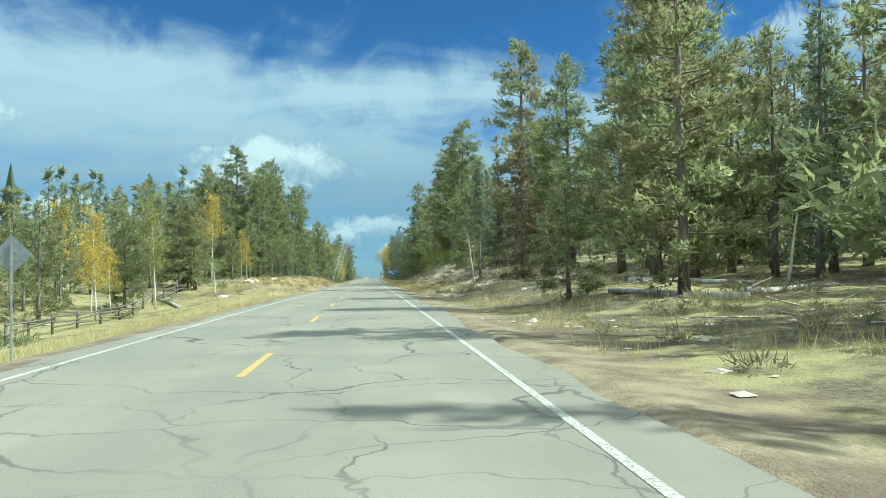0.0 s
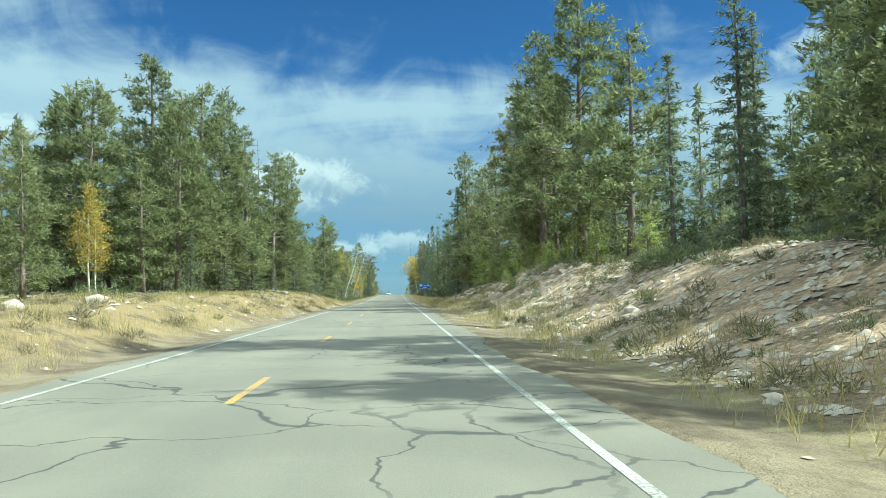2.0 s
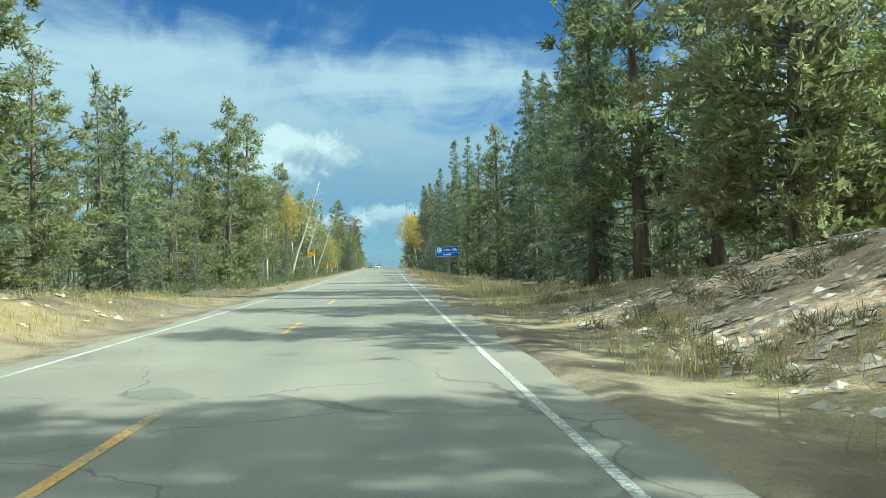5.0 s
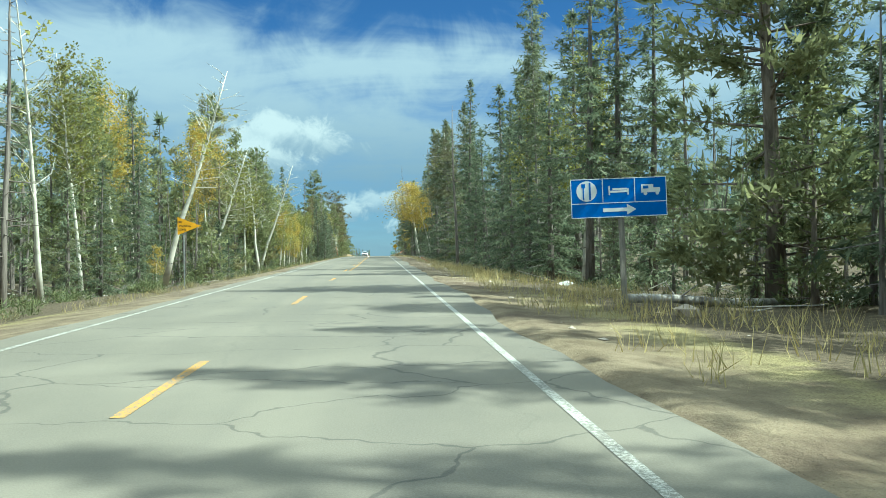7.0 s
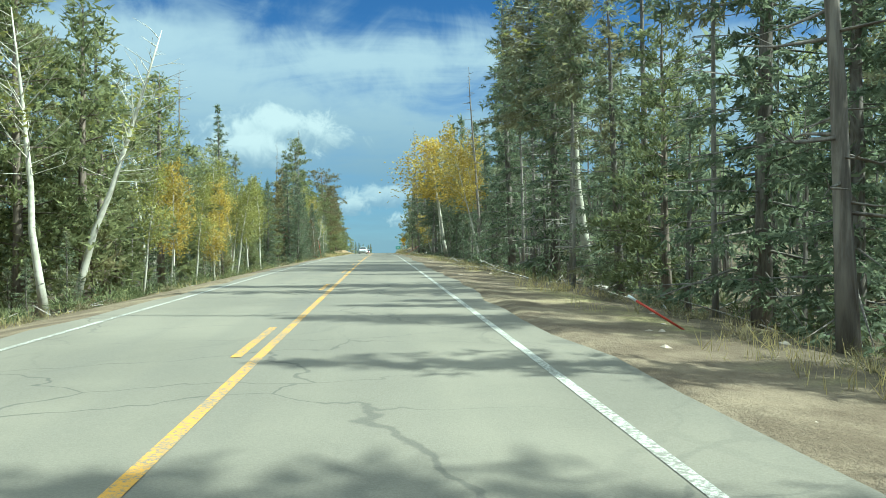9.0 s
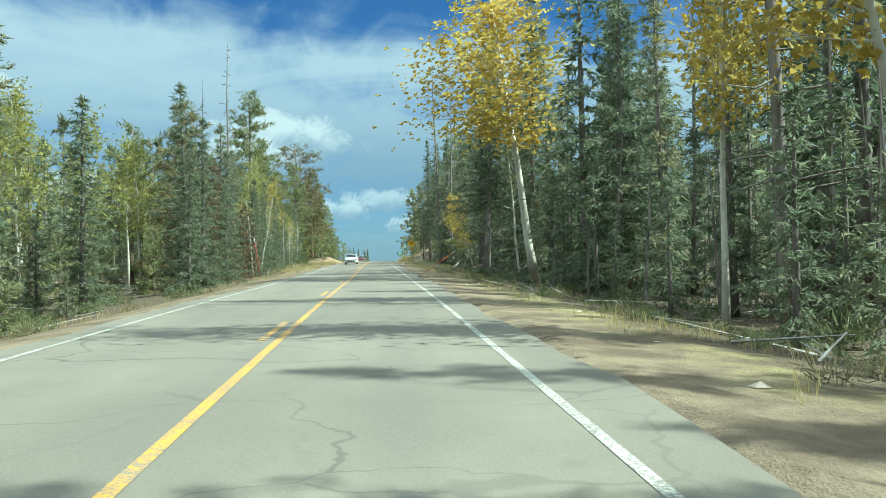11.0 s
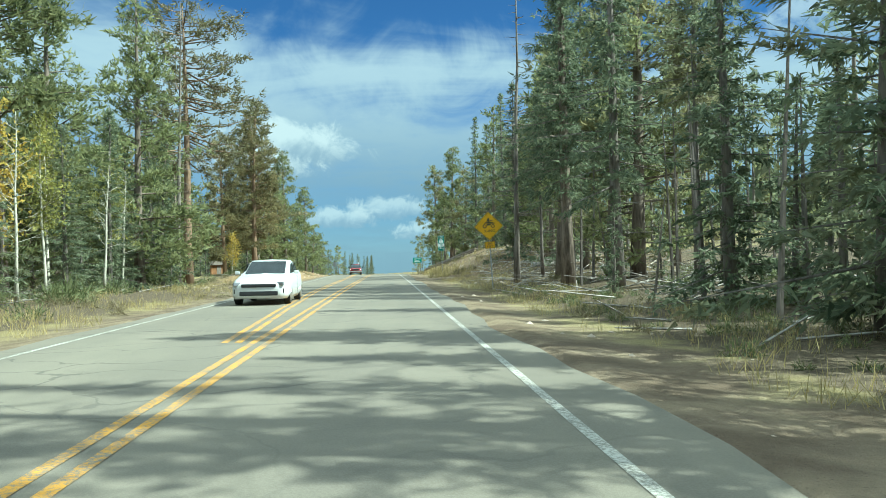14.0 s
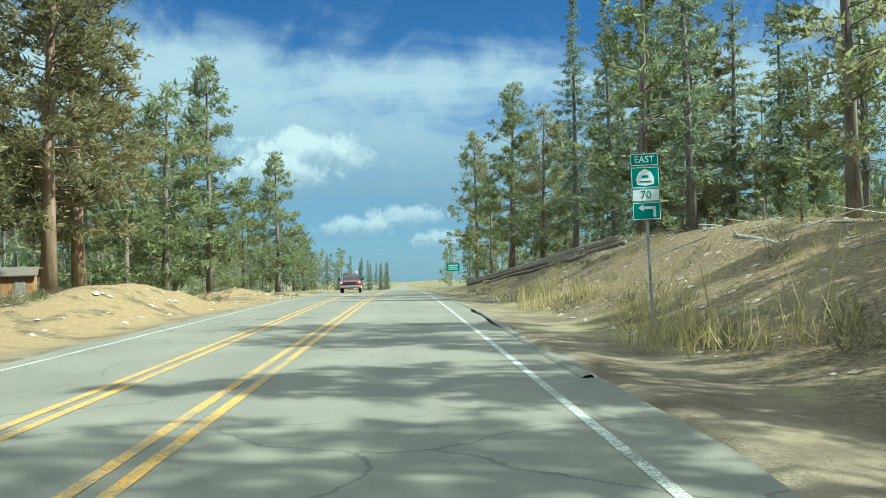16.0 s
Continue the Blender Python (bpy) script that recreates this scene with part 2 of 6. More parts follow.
def mat_bark(name, dark, light, scale=5.0, stretch=0.18, scars=None):
    m, n = material(name)
    c = n.add("TexCoord").outputs["Object"]
    v = n.add("VectorMath", p_operation="MULTIPLY", i0=c, i1=(1, 1, stretch)).outputs[0]
    k = n.noise(v, scale, 5, 0.65, 0.5)
    rnd = n.add("ObjectInfo").outputs["Random"]
    col = n.mix(n.ramp(k, 0.32, 0.68), dark, light)
    col = n.mix(n.math("MULTIPLY", rnd, 0.35), col, tuple(a * 0.6 for a in light))
    if scars:
        w = n.add("VectorMath", p_operation="MULTIPLY", i0=c, i1=(1.2, 1.2, 3.2)).outputs[0]
        col = n.mix(n.ramp(n.noise(w, 1.7, 4, 0.7), 0.62, 0.68), col, scars)
    finish(n, col, 0.92, bump=k, depth=0.04, spec=0.15)
    return m


def mat_leaf(name, tones, through=0.3, rough=0.6, dry=None, fine=0.0):
    m, n = material(name)
    isl = n.add("NewGeometry").outputs["Random Per Island"]
    rnd = n.add("ObjectInfo").outputs["Random"]
    c = n.add("TexCoord").outputs["Object"]
    blot = n.noise(c, 0.55, 3, 0.6)
    col = n.mix(n.ramp(isl, 0.0, 1.0), tones[0], tones[1])
    col = n.mix(n.ramp(blot, 0.40, 0.62, 0.0, 0.6), col, tones[2])
    if dry:
        col = n.mix(n.math("MULTIPLY", n.ramp(rnd, 0.55, 1.0), n.ramp(n.noise(c, 0.3, 3), 0.4, 0.6)), col, dry)
    hsv = n.add("HueSaturation", Hue=0.5, Saturation=1.0, Value=n.math("ADD", 0.82, n.math("MULTIPLY", rnd, 0.4)), Fac=1.0, Color=col)
    # fine > 0 frays each spray into single needles
    mask = n.ramp(n.noise(place_of(n), fine, 3, 0.6), 0.385, 0.41) if fine else None
    finish(n, hsv.outputs[0], rough, spec=0.25, through=through, mask=mask)
    return m


ASPHALT, GROUND = mat_asphalt(), mat_ground()
WHITE_LINE = mat_paint("worn_white_road_paint", (0.50, 0.48, 0.42), 0.78)
YELLOW_LINE = mat_paint("worn_yellow_road_paint", (0.58, 0.30, 0.035), 0.79)
PINE_BARK = mat_bark("pine_bark", (0.10, 0.080, 0.063), (0.29, 0.235, 0.188))
SPRUCE_BARK = mat_bark("spruce_bark", (0.10, 0.085, 0.072), (0.27, 0.235, 0.205), 7.0)
ASPEN_BARK = mat_bark("aspen_bark", (0.42, 0.39, 0.31), (0.66, 0.62, 0.52), 2.0, 0.8, (0.10, 0.09, 0.08))
DEAD_WOOD = mat_bark("weathered_dead_wood", (0.22, 0.19, 0.165), (0.50, 0.46, 0.41), 6.0, 0.12)
PINE_LEAF = mat_leaf("pine_needles", ((0.100, 0.122, 0.054), (0.362, 0.370, 0.172), (0.235, 0.248, 0.112)), 0.55, dry=(0.245, 0.205, 0.108), fine=13.0)
SPRUCE_LEAF = mat_leaf("spruce_needles", ((0.086, 0.115, 0.068), (0.300, 0.330, 0.200), (0.192, 0.222, 0.138)), 0.55, dry=(0.22, 0.20, 0.11), fine=15.0)
RUSTY_LEAF = mat_leaf("rusty_pine_needles", ((0.115, 0.110, 0.055), (0.350, 0.300, 0.145), (0.245, 0.220, 0.105)), 0.5, dry=(0.30, 0.20, 0.09), fine=13.0)
GOLD_LEAF = mat_leaf("golden_aspen_leaves", ((0.42, 0.29, 0.050), (0.55, 0.42, 0.095), (0.40, 0.33, 0.085)), 0.45)
YOUNG_LEAF = mat_leaf("young_pine_needles", ((0.17, 0.20, 0.055), (0.42, 0.45, 0.15), (0.30, 0.33, 0.10)), 0.55, fine=13.0)
LIME_LEAF = mat_leaf("yellow_green_aspen_leaves", ((0.26, 0.25, 0.070), (0.37, 0.34, 0.10), (0.23, 0.24, 0.075)), 0.45)
BROWN_LEAF = mat_leaf("dead_brown_needles", ((0.16, 0.115, 0.062), (0.25, 0.19, 0.105), (0.15, 0.13, 0.07)), 0.35, fine=10.0)
FADED_LEAF = mat_leaf("fading_pine_needles", ((0.13, 0.11, 0.06), (0.22, 0.19, 0.10), (0.15, 0.15, 0.07)), 0.35, fine=10.0)
GRASS = mat_leaf("dry_grass", ((0.42, 0.33, 0.14), (0.58, 0.47, 0.22), (0.36, 0.31, 0.14)), 0.35)
SAGE = mat_leaf("dull_sagebrush", ((0.20, 0.18, 0.095), (0.33, 0.29, 0.16), (0.25, 0.20, 0.12)), 0.35)
GREEN_SHRUB = mat_leaf("green_undergrowth", ((0.085, 0.105, 0.045), (0.20, 0.215, 0.095), (0.14, 0.15, 0.065)), 0.3)
POLE_BARK = mat_bark("pale_grey_bark", (0.17, 0.15, 0.125), (0.38, 0.345, 0.30), 7.0)
OLD_BARK = mat_bark("old_pine_bark", (0.17, 0.115, 0.075), (0.34, 0.235, 0.155))
RAIL_WOOD = mat_bark("weathered_rails", (0.085, 0.072, 0.060), (0.21, 0.182, 0.152), 8.0)
SNAG_BARK = mat_bark("grey_brown_snag_bark", (0.11, 0.092, 0.078), (0.30, 0.26, 0.22), 6.0, 0.12)
STONE = mat_bark("pale_limestone", (0.32, 0.255, 0.195), (0.57, 0.475, 0.38), 3.0, 1.0)

# ---- helpers for meshes ------------------------------------------------


def mesh_of(name, verts, faces, mat, smooth=False):
    me = bpy.data.meshes.new(name)
    me.from_pydata([tuple(v) for v in np.asarray(verts, float)], [], [tuple(int(i) for i in f) for f in faces])
    me.materials.append(mat)
    if smooth:
        me.shade_smooth()
    return me


def part(name, data, mat, parent, label="", at=None):
    """Links a bmesh, or a ready mesh, as ONE mesh object under a thing or a part."""
    if isinstance(data, bmesh.types.BMesh):
        me = bpy.data.meshes.new(name)
        data.to_mesh(me)
        data.free()
        me.materials.append(mat)
    else:
        me = data
    ob = new(name, me)
    if parent:
        ob.parent = parent
    if at is not None:
        ob.matrix_basis = at
    return tagged(ob, label)


def bm_box(sx, sy, sz, at=(0, 0, 0), bevel=0.0, turn=None):
    bm = bmesh.new()
    bmesh.ops.create_cube(bm, size=1.0, matrix=Matrix.Diagonal((sx, sy, sz, 1)))
    if bevel:
        bmesh.ops.bevel(bm, geom=bm.edges[:], offset=bevel, segments=2, affect="EDGES", profile=0.6)
    m = Matrix.Translation(at)
    bmesh.ops.transform(bm, matrix=m @ turn if turn else m, verts=bm.verts[:])
    return bm


def tube(points, radii, sides=7, cap=True):
    """A tapered tube along points: vertices and faces."""
    pts = np.asarray(points, float)
    verts, faces = [], []
    for i, p in enumerate(pts):
        d = pts[min(i + 1, len(pts) - 1)] - pts[max(i - 1, 0)]
        d /= np.linalg.norm(d) + 1e-9
        a = np.cross(d, (0.31, 0.95, 0.02) if abs(d[2]) > 0.5 else (0, 0, 1))
        a /= np.linalg.norm(a) + 1e-9
        b = np.cross(d, a)
        for k in range(sides):
            w = 2 * math.pi * k / sides
            verts.append(p + radii[i] * (math.cos(w) * a + math.sin(w) * b))
        if i:
            s = (i - 1) * sides
            for k in range(sides):
                k2 = (k + 1) % sides
                faces.append((s + k, s + k2, s + sides + k2, s + sides + k))
    if cap:
        faces.append(tuple(range(sides))[::-1])
        faces.append(tuple(range((len(pts) - 1) * sides, len(pts) * sides)))
    return np.array(verts), faces


class Pile:
    """Gathers pieces of geometry into one mesh."""

    def __init__(self):
        self.v, self.f, self.count = [], [], 0

    def put(self, verts, faces):
        verts = np.asarray(verts, float)
        if isinstance(faces, np.ndarray):
            self.f.extend((faces + self.count).tolist())
        else:
            self.f.extend([tuple(i + self.count for i in f) for f in faces])
        self.v.append(verts)
        self.count += len(verts)
        return self

    def mesh(self, name, mat, smooth=False):
        return mesh_of(name, np.concatenate(self.v), self.f, mat, smooth)


def unit(v):
    return v / (np.linalg.norm(v, axis=-1, keepdims=True) + 1e-9)


def blades(rng, centres, ways, size, width, each, spread=0.8):
    """Small pointed blades round centres, leaning along ways: vertices and triangles."""
    c = np.repeat(centres, each, 0)
    w = unit(np.repeat(ways, each, 0) + rng.normal(0, spread, c.shape))
    side = unit(np.cross(w, rng.normal(0, 1, c.shape)))
    s = size * rng.uniform(0.6, 1.3, (len(c), 1))
    c = c + rng.normal(0, size * 0.25, c.shape)
    v = np.stack([c - side * width * s, c + side * width * s, c + w * s], 1).reshape(-1, 3)
    return v, np.arange(len(v)).reshape(-1, 3)


def trunk_line(rng, h, r, bend=0.02, steps=7, lean=0.0):
    t = np.linspace(0, 1, steps)
    off = np.cumsum(rng.normal(0, bend * h / steps, (steps, 2)), 0)
    off -= off[0]
    pts = np.stack([off[:, 0] + lean * h * t, off[:, 1], h * t], 1)
    pts[0, 2] = -0.35
    rad = r * (1 - 0.93 * t) ** 0.85
    rad[0] *= 1.25
    return pts, rad


def along(pts, h, z):
    return np.array([np.interp(z, pts[:, 2], pts[:, 0]), np.interp(z, pts[:, 2], pts[:, 1]), z])


# ---- trees -------------------------------------------------------------


def pine_mesh(seed, h, bare, reach, dense=1.0, size=0.5, cone=0.5, width=0.18, sag=0.0):
    """A ponderosa: bare lower trunk, upswept limbs that end in tufts of long needles."""
    rng = np.random.default_rng(seed)
    stem, wood, leaf = Pile(), Pile(), Pile()
    pts, rad = trunk_line(rng, h, 0.0135 * h + 0.05)
    stem.put(*tube(pts, rad, 8))
    n = int(h * 4.5 * dense)
    for i in range(n):
        t = (i + rng.random()) / n
        z = h * (bare + (0.985 - bare) * t)
        fall = (1 - t) ** cone * (0.35 + 0.65 * min(1, t / 0.18))
        length = reach * fall * rng.uniform(0.55, 1.2) + 0.35
        a = rng.uniform(0, 2 * math.pi)
        rise = -0.15 + 0.55 * t + rng.normal(0, 0.12) - sag
        way = np.array([math.cos(a), math.sin(a), rise])
        start = along(pts, h, z)
        mid = start + way * length * 0.5 + (0, 0, -0.05 * length)
        end = start + way * length + (0, 0, 0.10 * length)
        wood.put(*(tube([start, mid, end], [0.02 + 0.014 * length, 0.014 + 0.008 * length, 0.008], 3, False) if sag else tube([start, end], [0.02 + 0.013 * length, 0.008], 3, False)))
        k = max(6, int(length * 9.5 * dense))
        # tufts: tight clumps of needles with gaps between them
        m = max(3, int(length * 1.6))
        u = rng.uniform(0.28, 1.06, m) ** 0.75
        tufts = start + (end - start) * u[:, None] + rng.normal(0, 1, (m, 3)) * (0.10 * length + 0.10) * np.array([1, 1, 0.5])
        centres = tufts[rng.integers(0, m, k)] + rng.normal(0, 1, (k, 3)) * np.array([0.27, 0.27, 0.15])
        ways = unit(way + (0, 0, 0.5)) * np.ones((k, 1))
        leaf.put(*blades(rng, centres, ways, size * 0.88, width * 0.95, 5, 0.75))
    # dead stubs below the crown
    for i in range(int(bare * h * 0.9)):
        z = h * bare * rng.uniform(0.35, 1.0)
        a = rng.uniform(0, 2 * math.pi)
        s = along(pts, h, z)
        e = s + np.array([math.cos(a), math.sin(a), rng.uniform(-0.35, 0.1)]) * rng.uniform(0.5, 1.8)
        wood.put(*tube([s, e], [0.025, 0.006], 3, False))
    return stem, wood, leaf


def spruce_mesh(seed, h, bare, reach, dense=1.0, size=0.42, leafy=1.0, width=0.17, girth=1.0):
    """A spruce or fir: whorls of drooping limbs clad in needles on both sides, with a pointed top."""
    rng = np.random.default_rng(seed)
    stem, wood, leaf = Pile(), Pile(), Pile()
    pts, rad = trunk_line(rng, h, (0.010 * h + 0.05) * girth, 0.012)
    stem.put(*tube(pts, rad, 7))
    n = int(h * 4.9 * dense)
    for i in range(n):
        t = (i + rng.random()) / n
        z = h * (bare + (0.99 - bare) * t)
        length = reach * (1 - t) ** 0.85 * rng.uniform(0.6, 1.15) + 0.18
        a = i * 2.4 + rng.uniform(-0.5, 0.5)
        droop = -0.38 + 0.6 * t + rng.normal(0, 0.08)
        way = np.array([math.cos(a), math.sin(a), droop])
        start = along(pts, h, z)
        end = start + way * length + (0, 0, 0.14 * length)
        mid = start + way * length * 0.55 - (0, 0, 0.02 * length)
        wood.put(*tube([start, end], [0.012 + 0.010 * length, 0.005], 3, False))
        if rng.random() > leafy:
            continue
        k = max(5, int(length * 9.5 * dense))
        u = rng.uniform(0.08, 1.0, k)
        side = np.array([-math.sin(a), math.cos(a), 0.0])
        wide = (rng.uniform(-1, 1, (k, 1)) * 0.28 * length * (1.1 - u[:, None]))
        centres = start + (mid - start) * (u[:, None] * 1.2) + (end - mid) * np.maximum(0, u - 0.5)[:, None] * 1.2 + side * wide
        ways = unit(way + side * np.sign(wide) * 0.9 - np.array([0, 0, 0.35]))
        leaf.put(*blades(rng, centres, ways, size * 0.76, width * 0.9, 5, 0.7))
    # dead twiggy limbs below the crown
    for i in range(int(bare * h * 5)):
        z = h * bare * rng.uniform(0.12, 1.0)
        a = rng.uniform(0, 2 * math.pi)
        s = along(pts, h, z)
        l = rng.uniform(0.5, 2.0)
        m = s + np.array([math.cos(a), math.sin(a), rng.uniform(-0.25, 0.1)]) * l * 0.6
        e = m + np.array([math.cos(a + 0.3), math.sin(a + 0.3), rng.uniform(-0.5, 0.2)]) * l * 0.4
        wood.put(*tube([s, m, e], [0.022, 0.014, 0.005], 3, False))
        wood.put(*tube([m, m + unit(e - m + rng.normal(0, 0.3, 3)) * l * 0.4], [0.010, 0.004], 3, False))
    top = np.repeat(pts[-1:], 8, 0) - np.array([0, 0, 1.0]) * rng.uniform(0, 0.8, (8, 1))
    leaf.put(*blades(rng, top, np.tile((0, 0, 1.0), (8, 1)), size * 0.8, 0.22, 4, 0.5))
    return stem, wood, leaf


def aspen_mesh(seed, h, bare, reach, dense=1.0, lean=0.0, leafy=1.0):
    """A quaking aspen: slim pale stem, forking thin limbs, loose clouds of small leaves."""
    rng = np.random.default_rng(seed)
    stem, wood, leaf = Pile(), Pile(), Pile()
    pts, rad = trunk_line(rng, h, 0.0064 * h + 0.03, 0.035, 8, lean)
    stem.put(*tube(pts, rad, 7))
    n = int(h * 2.6)
    for i in range(n):
        t = (i + rng.random()) / n
        z = h * (bare + (0.97 - bare) * t)
        a = rng.uniform(0, 2 * math.pi)
        length = reach * (0.45 + 0.55 * math.sin(math.pi * min(1, t + 0.15))) * rng.uniform(0.5, 1.15)
        way = np.array([math.cos(a), math.sin(a), rng.uniform(0.3, 1.0)])
        start = along(pts, h, z)
        mid = start + way * length * 0.5 + rng.normal(0, 0.1, 3)
        end = start + way * length + np.array([0, 0, 0.1 * length])
        wood.put(*tube([start, mid, end], [0.014 + 0.008 * length, 0.008 + 0.005 * length, 0.004], 3, False))
        for _ in range(2):
            e2 = mid + unit(way + rng.normal(0, 0.6, 3)) * length * 0.5
            wood.put(*tube([mid, e2], [0.006 + 0.003 * length, 0.003], 3, False))
        if rng.random() > leafy:
            continue
        k = int(length * 48 * dense) + 8
        u = rng.uniform(0.2, 1.1, (k, 1))
        centres = start + (end - start) * u + rng.normal(0, 1, (k, 3)) * (0.2 * length + 0.08)
        leaf.put(*blades(rng, centres, np.tile((0, 0, -0.4), (k, 1)), 0.15, 0.45, 2, 1.2))
    return stem, wood, leaf


def snag_mesh(seed, h, reach, lean=0.0, thick=0.008, first=0.15):
    """A standing dead tree with bare broken limbs."""
    rng = np.random.default_rng(seed)
    stem, wood = Pile(), Pile()
    pts, rad = trunk_line(rng, h, thick * h + 0.04, 0.02, 8, lean)
    stem.put(*tube(pts, rad, 7))
    n = int(h * 4.6)
    for i in range(n):
        t = rng.random()
        z = h * (first + (0.97 - first) * t)
        a = rng.uniform(0, 2 * math.pi)
        length = reach * (1 - 0.75 * t) * rng.uniform(0.25, 1.1)
        s = along(pts, h, z)
        m = s + np.array([math.cos(a), math.sin(a), rng.uniform(-0.35, 0.25)]) * length * 0.6
        e = m + np.array([math.cos(a + rng.normal(0, 0.4)), math.sin(a), rng.uniform(-0.2, 0.5)]) * length * 0.45
        wood.put(*tube([s, m, e], [0.018 + 0.014 * length, 0.012 + 0.008 * length, 0.005], 3, False))
        if length > 0.8:
            for _ in range(2):
                q = m + unit(e - s + rng.normal(0, 0.6, 3)) * length * 0.35
                wood.put(*tube([m, q], [0.012, 0.004], 3, False))
    return stem, wood, None


KINDS = {}      # kind -> list of (height, template)


def tree_kind(kind, name, h, stem, wood, leaf, bark, leaf_mat, label, category, group):
    root = new(name)
    tagged(root, label, category, group)
    part("trunk", stem.mesh("trunk", bark, True), bark, root)
    tagged(part("branchwork", wood.mesh("branchwork", bark, True), bark, root), kind="stuff")
    if leaf:
        part("crown", leaf.mesh("crown", leaf_mat), leaf_mat, root)
    KINDS.setdefault(kind, []).append((h, root))


for s in range(5):
    h = (19, 22, 17, 24, 20)[s]
    tree_kind("pine", "pine_tree", h, *pine_mesh(10 + s, h, (0.05, 0.12, 0.03, 0.27, 0.07)[s], (4.6, 4.6, 4.6, 4.3, 4.2)[s], 1.0, 0.47, (0.78, 0.72, 0.95, 0.62, 0.82)[s]),
              PINE_BARK, PINE_LEAF, "tall ponderosa pine with olive-green needles and brown bark", "tree", "trees along the road")
for s in range(5):
    h = (18, 21, 15, 23, 17)[s]
    tree_kind("spruce", "spruce_tree", h, *spruce_mesh(30 + s, h, (0.06, 0.12, 0.03, 0.16, 0.22)[s], (3.2, 3.3, 3.1, 3.2, 2.7)[s], 1.0, 0.42, (1, 0.95, 1, 0.9, 0.75)[s]),
              SPRUCE_BARK, SPRUCE_LEAF, "dark green pointed spruce with drooping boughs", "tree", "trees along the road")
for s in range(3):
    h = (19, 22, 15)[s]
    tree_kind("dense", "pine_tree", h, *pine_mesh(160 + s, h, (0.10, 0.14, 0.06)[s], (4.3, 4.6, 4.0)[s], 1.18, 0.45, (0.80, 0.75, 0.85)[s]),
              PINE_BARK, PINE_LEAF, "full ponderosa pine with dense olive-green needles", "tree", "trees along the road")
for s in range(2):
    h = (20, 18)[s]
    tree_kind("rusty", "pine_tree", h, *pine_mesh(165 + s, h, (0.14, 0.10)[s], (4.4, 4.2)[s], 1.15, 0.45, (0.80, 0.75)[s]),
              OLD_BARK, RUSTY_LEAF, "full ponderosa pine with needles turning rusty brown", "tree", "trees along the road")
for s in range(3):
    h = (18, 21, 15)[s]
    tree_kind("back_pine", "pine_tree", h, *pine_mesh(170 + s, h, (0.08, 0.16, 0.05)[s], (4.3, 4.4, 4.2)[s], 0.68, 0.60, (0.80, 0.72, 0.9)[s]),
              PINE_BARK, PINE_LEAF, "ponderosa pine standing back among its neighbours", "tree", "trees along the road")
    tree_kind("back_spruce", "spruce_tree", h, *spruce_mesh(180 + s, h, (0.08, 0.14, 0.04)[s], (3.1, 3.2, 3.0)[s], 0.70, 0.54, (1, 0.95, 1)[s]),
              SPRUCE_BARK, SPRUCE_LEAF, "green spruce standing back among its neighbours", "tree", "trees along the road")
for s in range(2):
    h = (6, 3.4)[s]
    tree_kind("young", "young_pine", h, *pine_mesh(50 + s, h, 0.04, (1.5, 1.0)[s], 1.2, 0.38, 0.9),
              PINE_BARK, PINE_LEAF, "small bushy green young pine", "tree", "young trees")
    tree_kind("young", "young_spruce", h + 1, *spruce_mesh(55 + s, h + 1, 0.02, (1.5, 1.1)[s], 0.98, 0.38),
              SPRUCE_BARK, SPRUCE_LEAF, "small bluish-green young spruce", "tree", "young trees")
tree_kind("bright", "young_pine", 4, *pine_mesh(58, 4, 0.04, 1.15, 1.3, 0.34, 0.9), PINE_BARK, YOUNG_LEAF, "bushy yellow-green young pine on the crest of the bank", "tree", "young trees")
tree_kind("limbed", "spruce_tree", 15, *spruce_mesh(190, 15, 0.30, 2.7, 1.1, 0.42, 1.0, 0.17, 1.0), POLE_BARK, SPRUCE_LEAF, "spruce with a pale trunk and whitish dead lower limbs", "tree", "trees along the road")
for s in range(3):
    h = (12, 15, 9)[s]
    tree_kind("gold", "aspen_tree", h, *aspen_mesh(70 + s, h, (0.4, 0.45, 0.3)[s], (1.9, 2.1, 1.5)[s], 1.0, (0.0, 0.05, -0.04)[s]),
              ASPEN_BARK, GOLD_LEAF, "slim white-barked aspen with golden autumn leaves", "tree", "aspens along the road")
    tree_kind("lime", "aspen_tree", h + 2, *aspen_mesh(80 + s, h + 2, (0.45, 0.4, 0.35)[s], (1.9, 2.1, 1.7)[s], 0.8, (0.06, -0.05, 0.0)[s], 0.85),
              ASPEN_BARK, LIME_LEAF, "slim white-barked aspen with yellow-green leaves", "tree", "aspens along the road")
for s in range(2):
    h = (14, 11)[s]
    tree_kind("bare", "bare_aspen", h, *aspen_mesh(90 + s, h, (0.45, 0.3)[s], (1.8, 1.4)[s], 0.4, (0.08, -0.12)[s], 0.12),
              ASPEN_BARK, LIME_LEAF, "white aspen stem with nearly bare branches", "tree", "aspens along the road")
for s in range(3):
    h = (18, 13, 9)[s]
    tree_kind("snag", "dead_tree", h, *snag_mesh(100 + s, h, (2.2, 1.6, 1.5)[s], (0.01, 0.03, -0.05)[s]),
              SNAG_BARK, None, "standing dead grey tree with bare broken branches", "dead tree", "dead trees")
for s in range(2):
    h = (24, 21)[s]
    tree_kind("fir", "fir_tree", h, *spruce_mesh(120 + s, h, (0.40, 0.46)[s], 3.2, 1.0, 0.44, 0.85, 0.17, 0.72),
              SPRUCE_BARK, SPRUCE_LEAF, "tall fir with a bare twiggy lower trunk", "tree", "trees along the road")
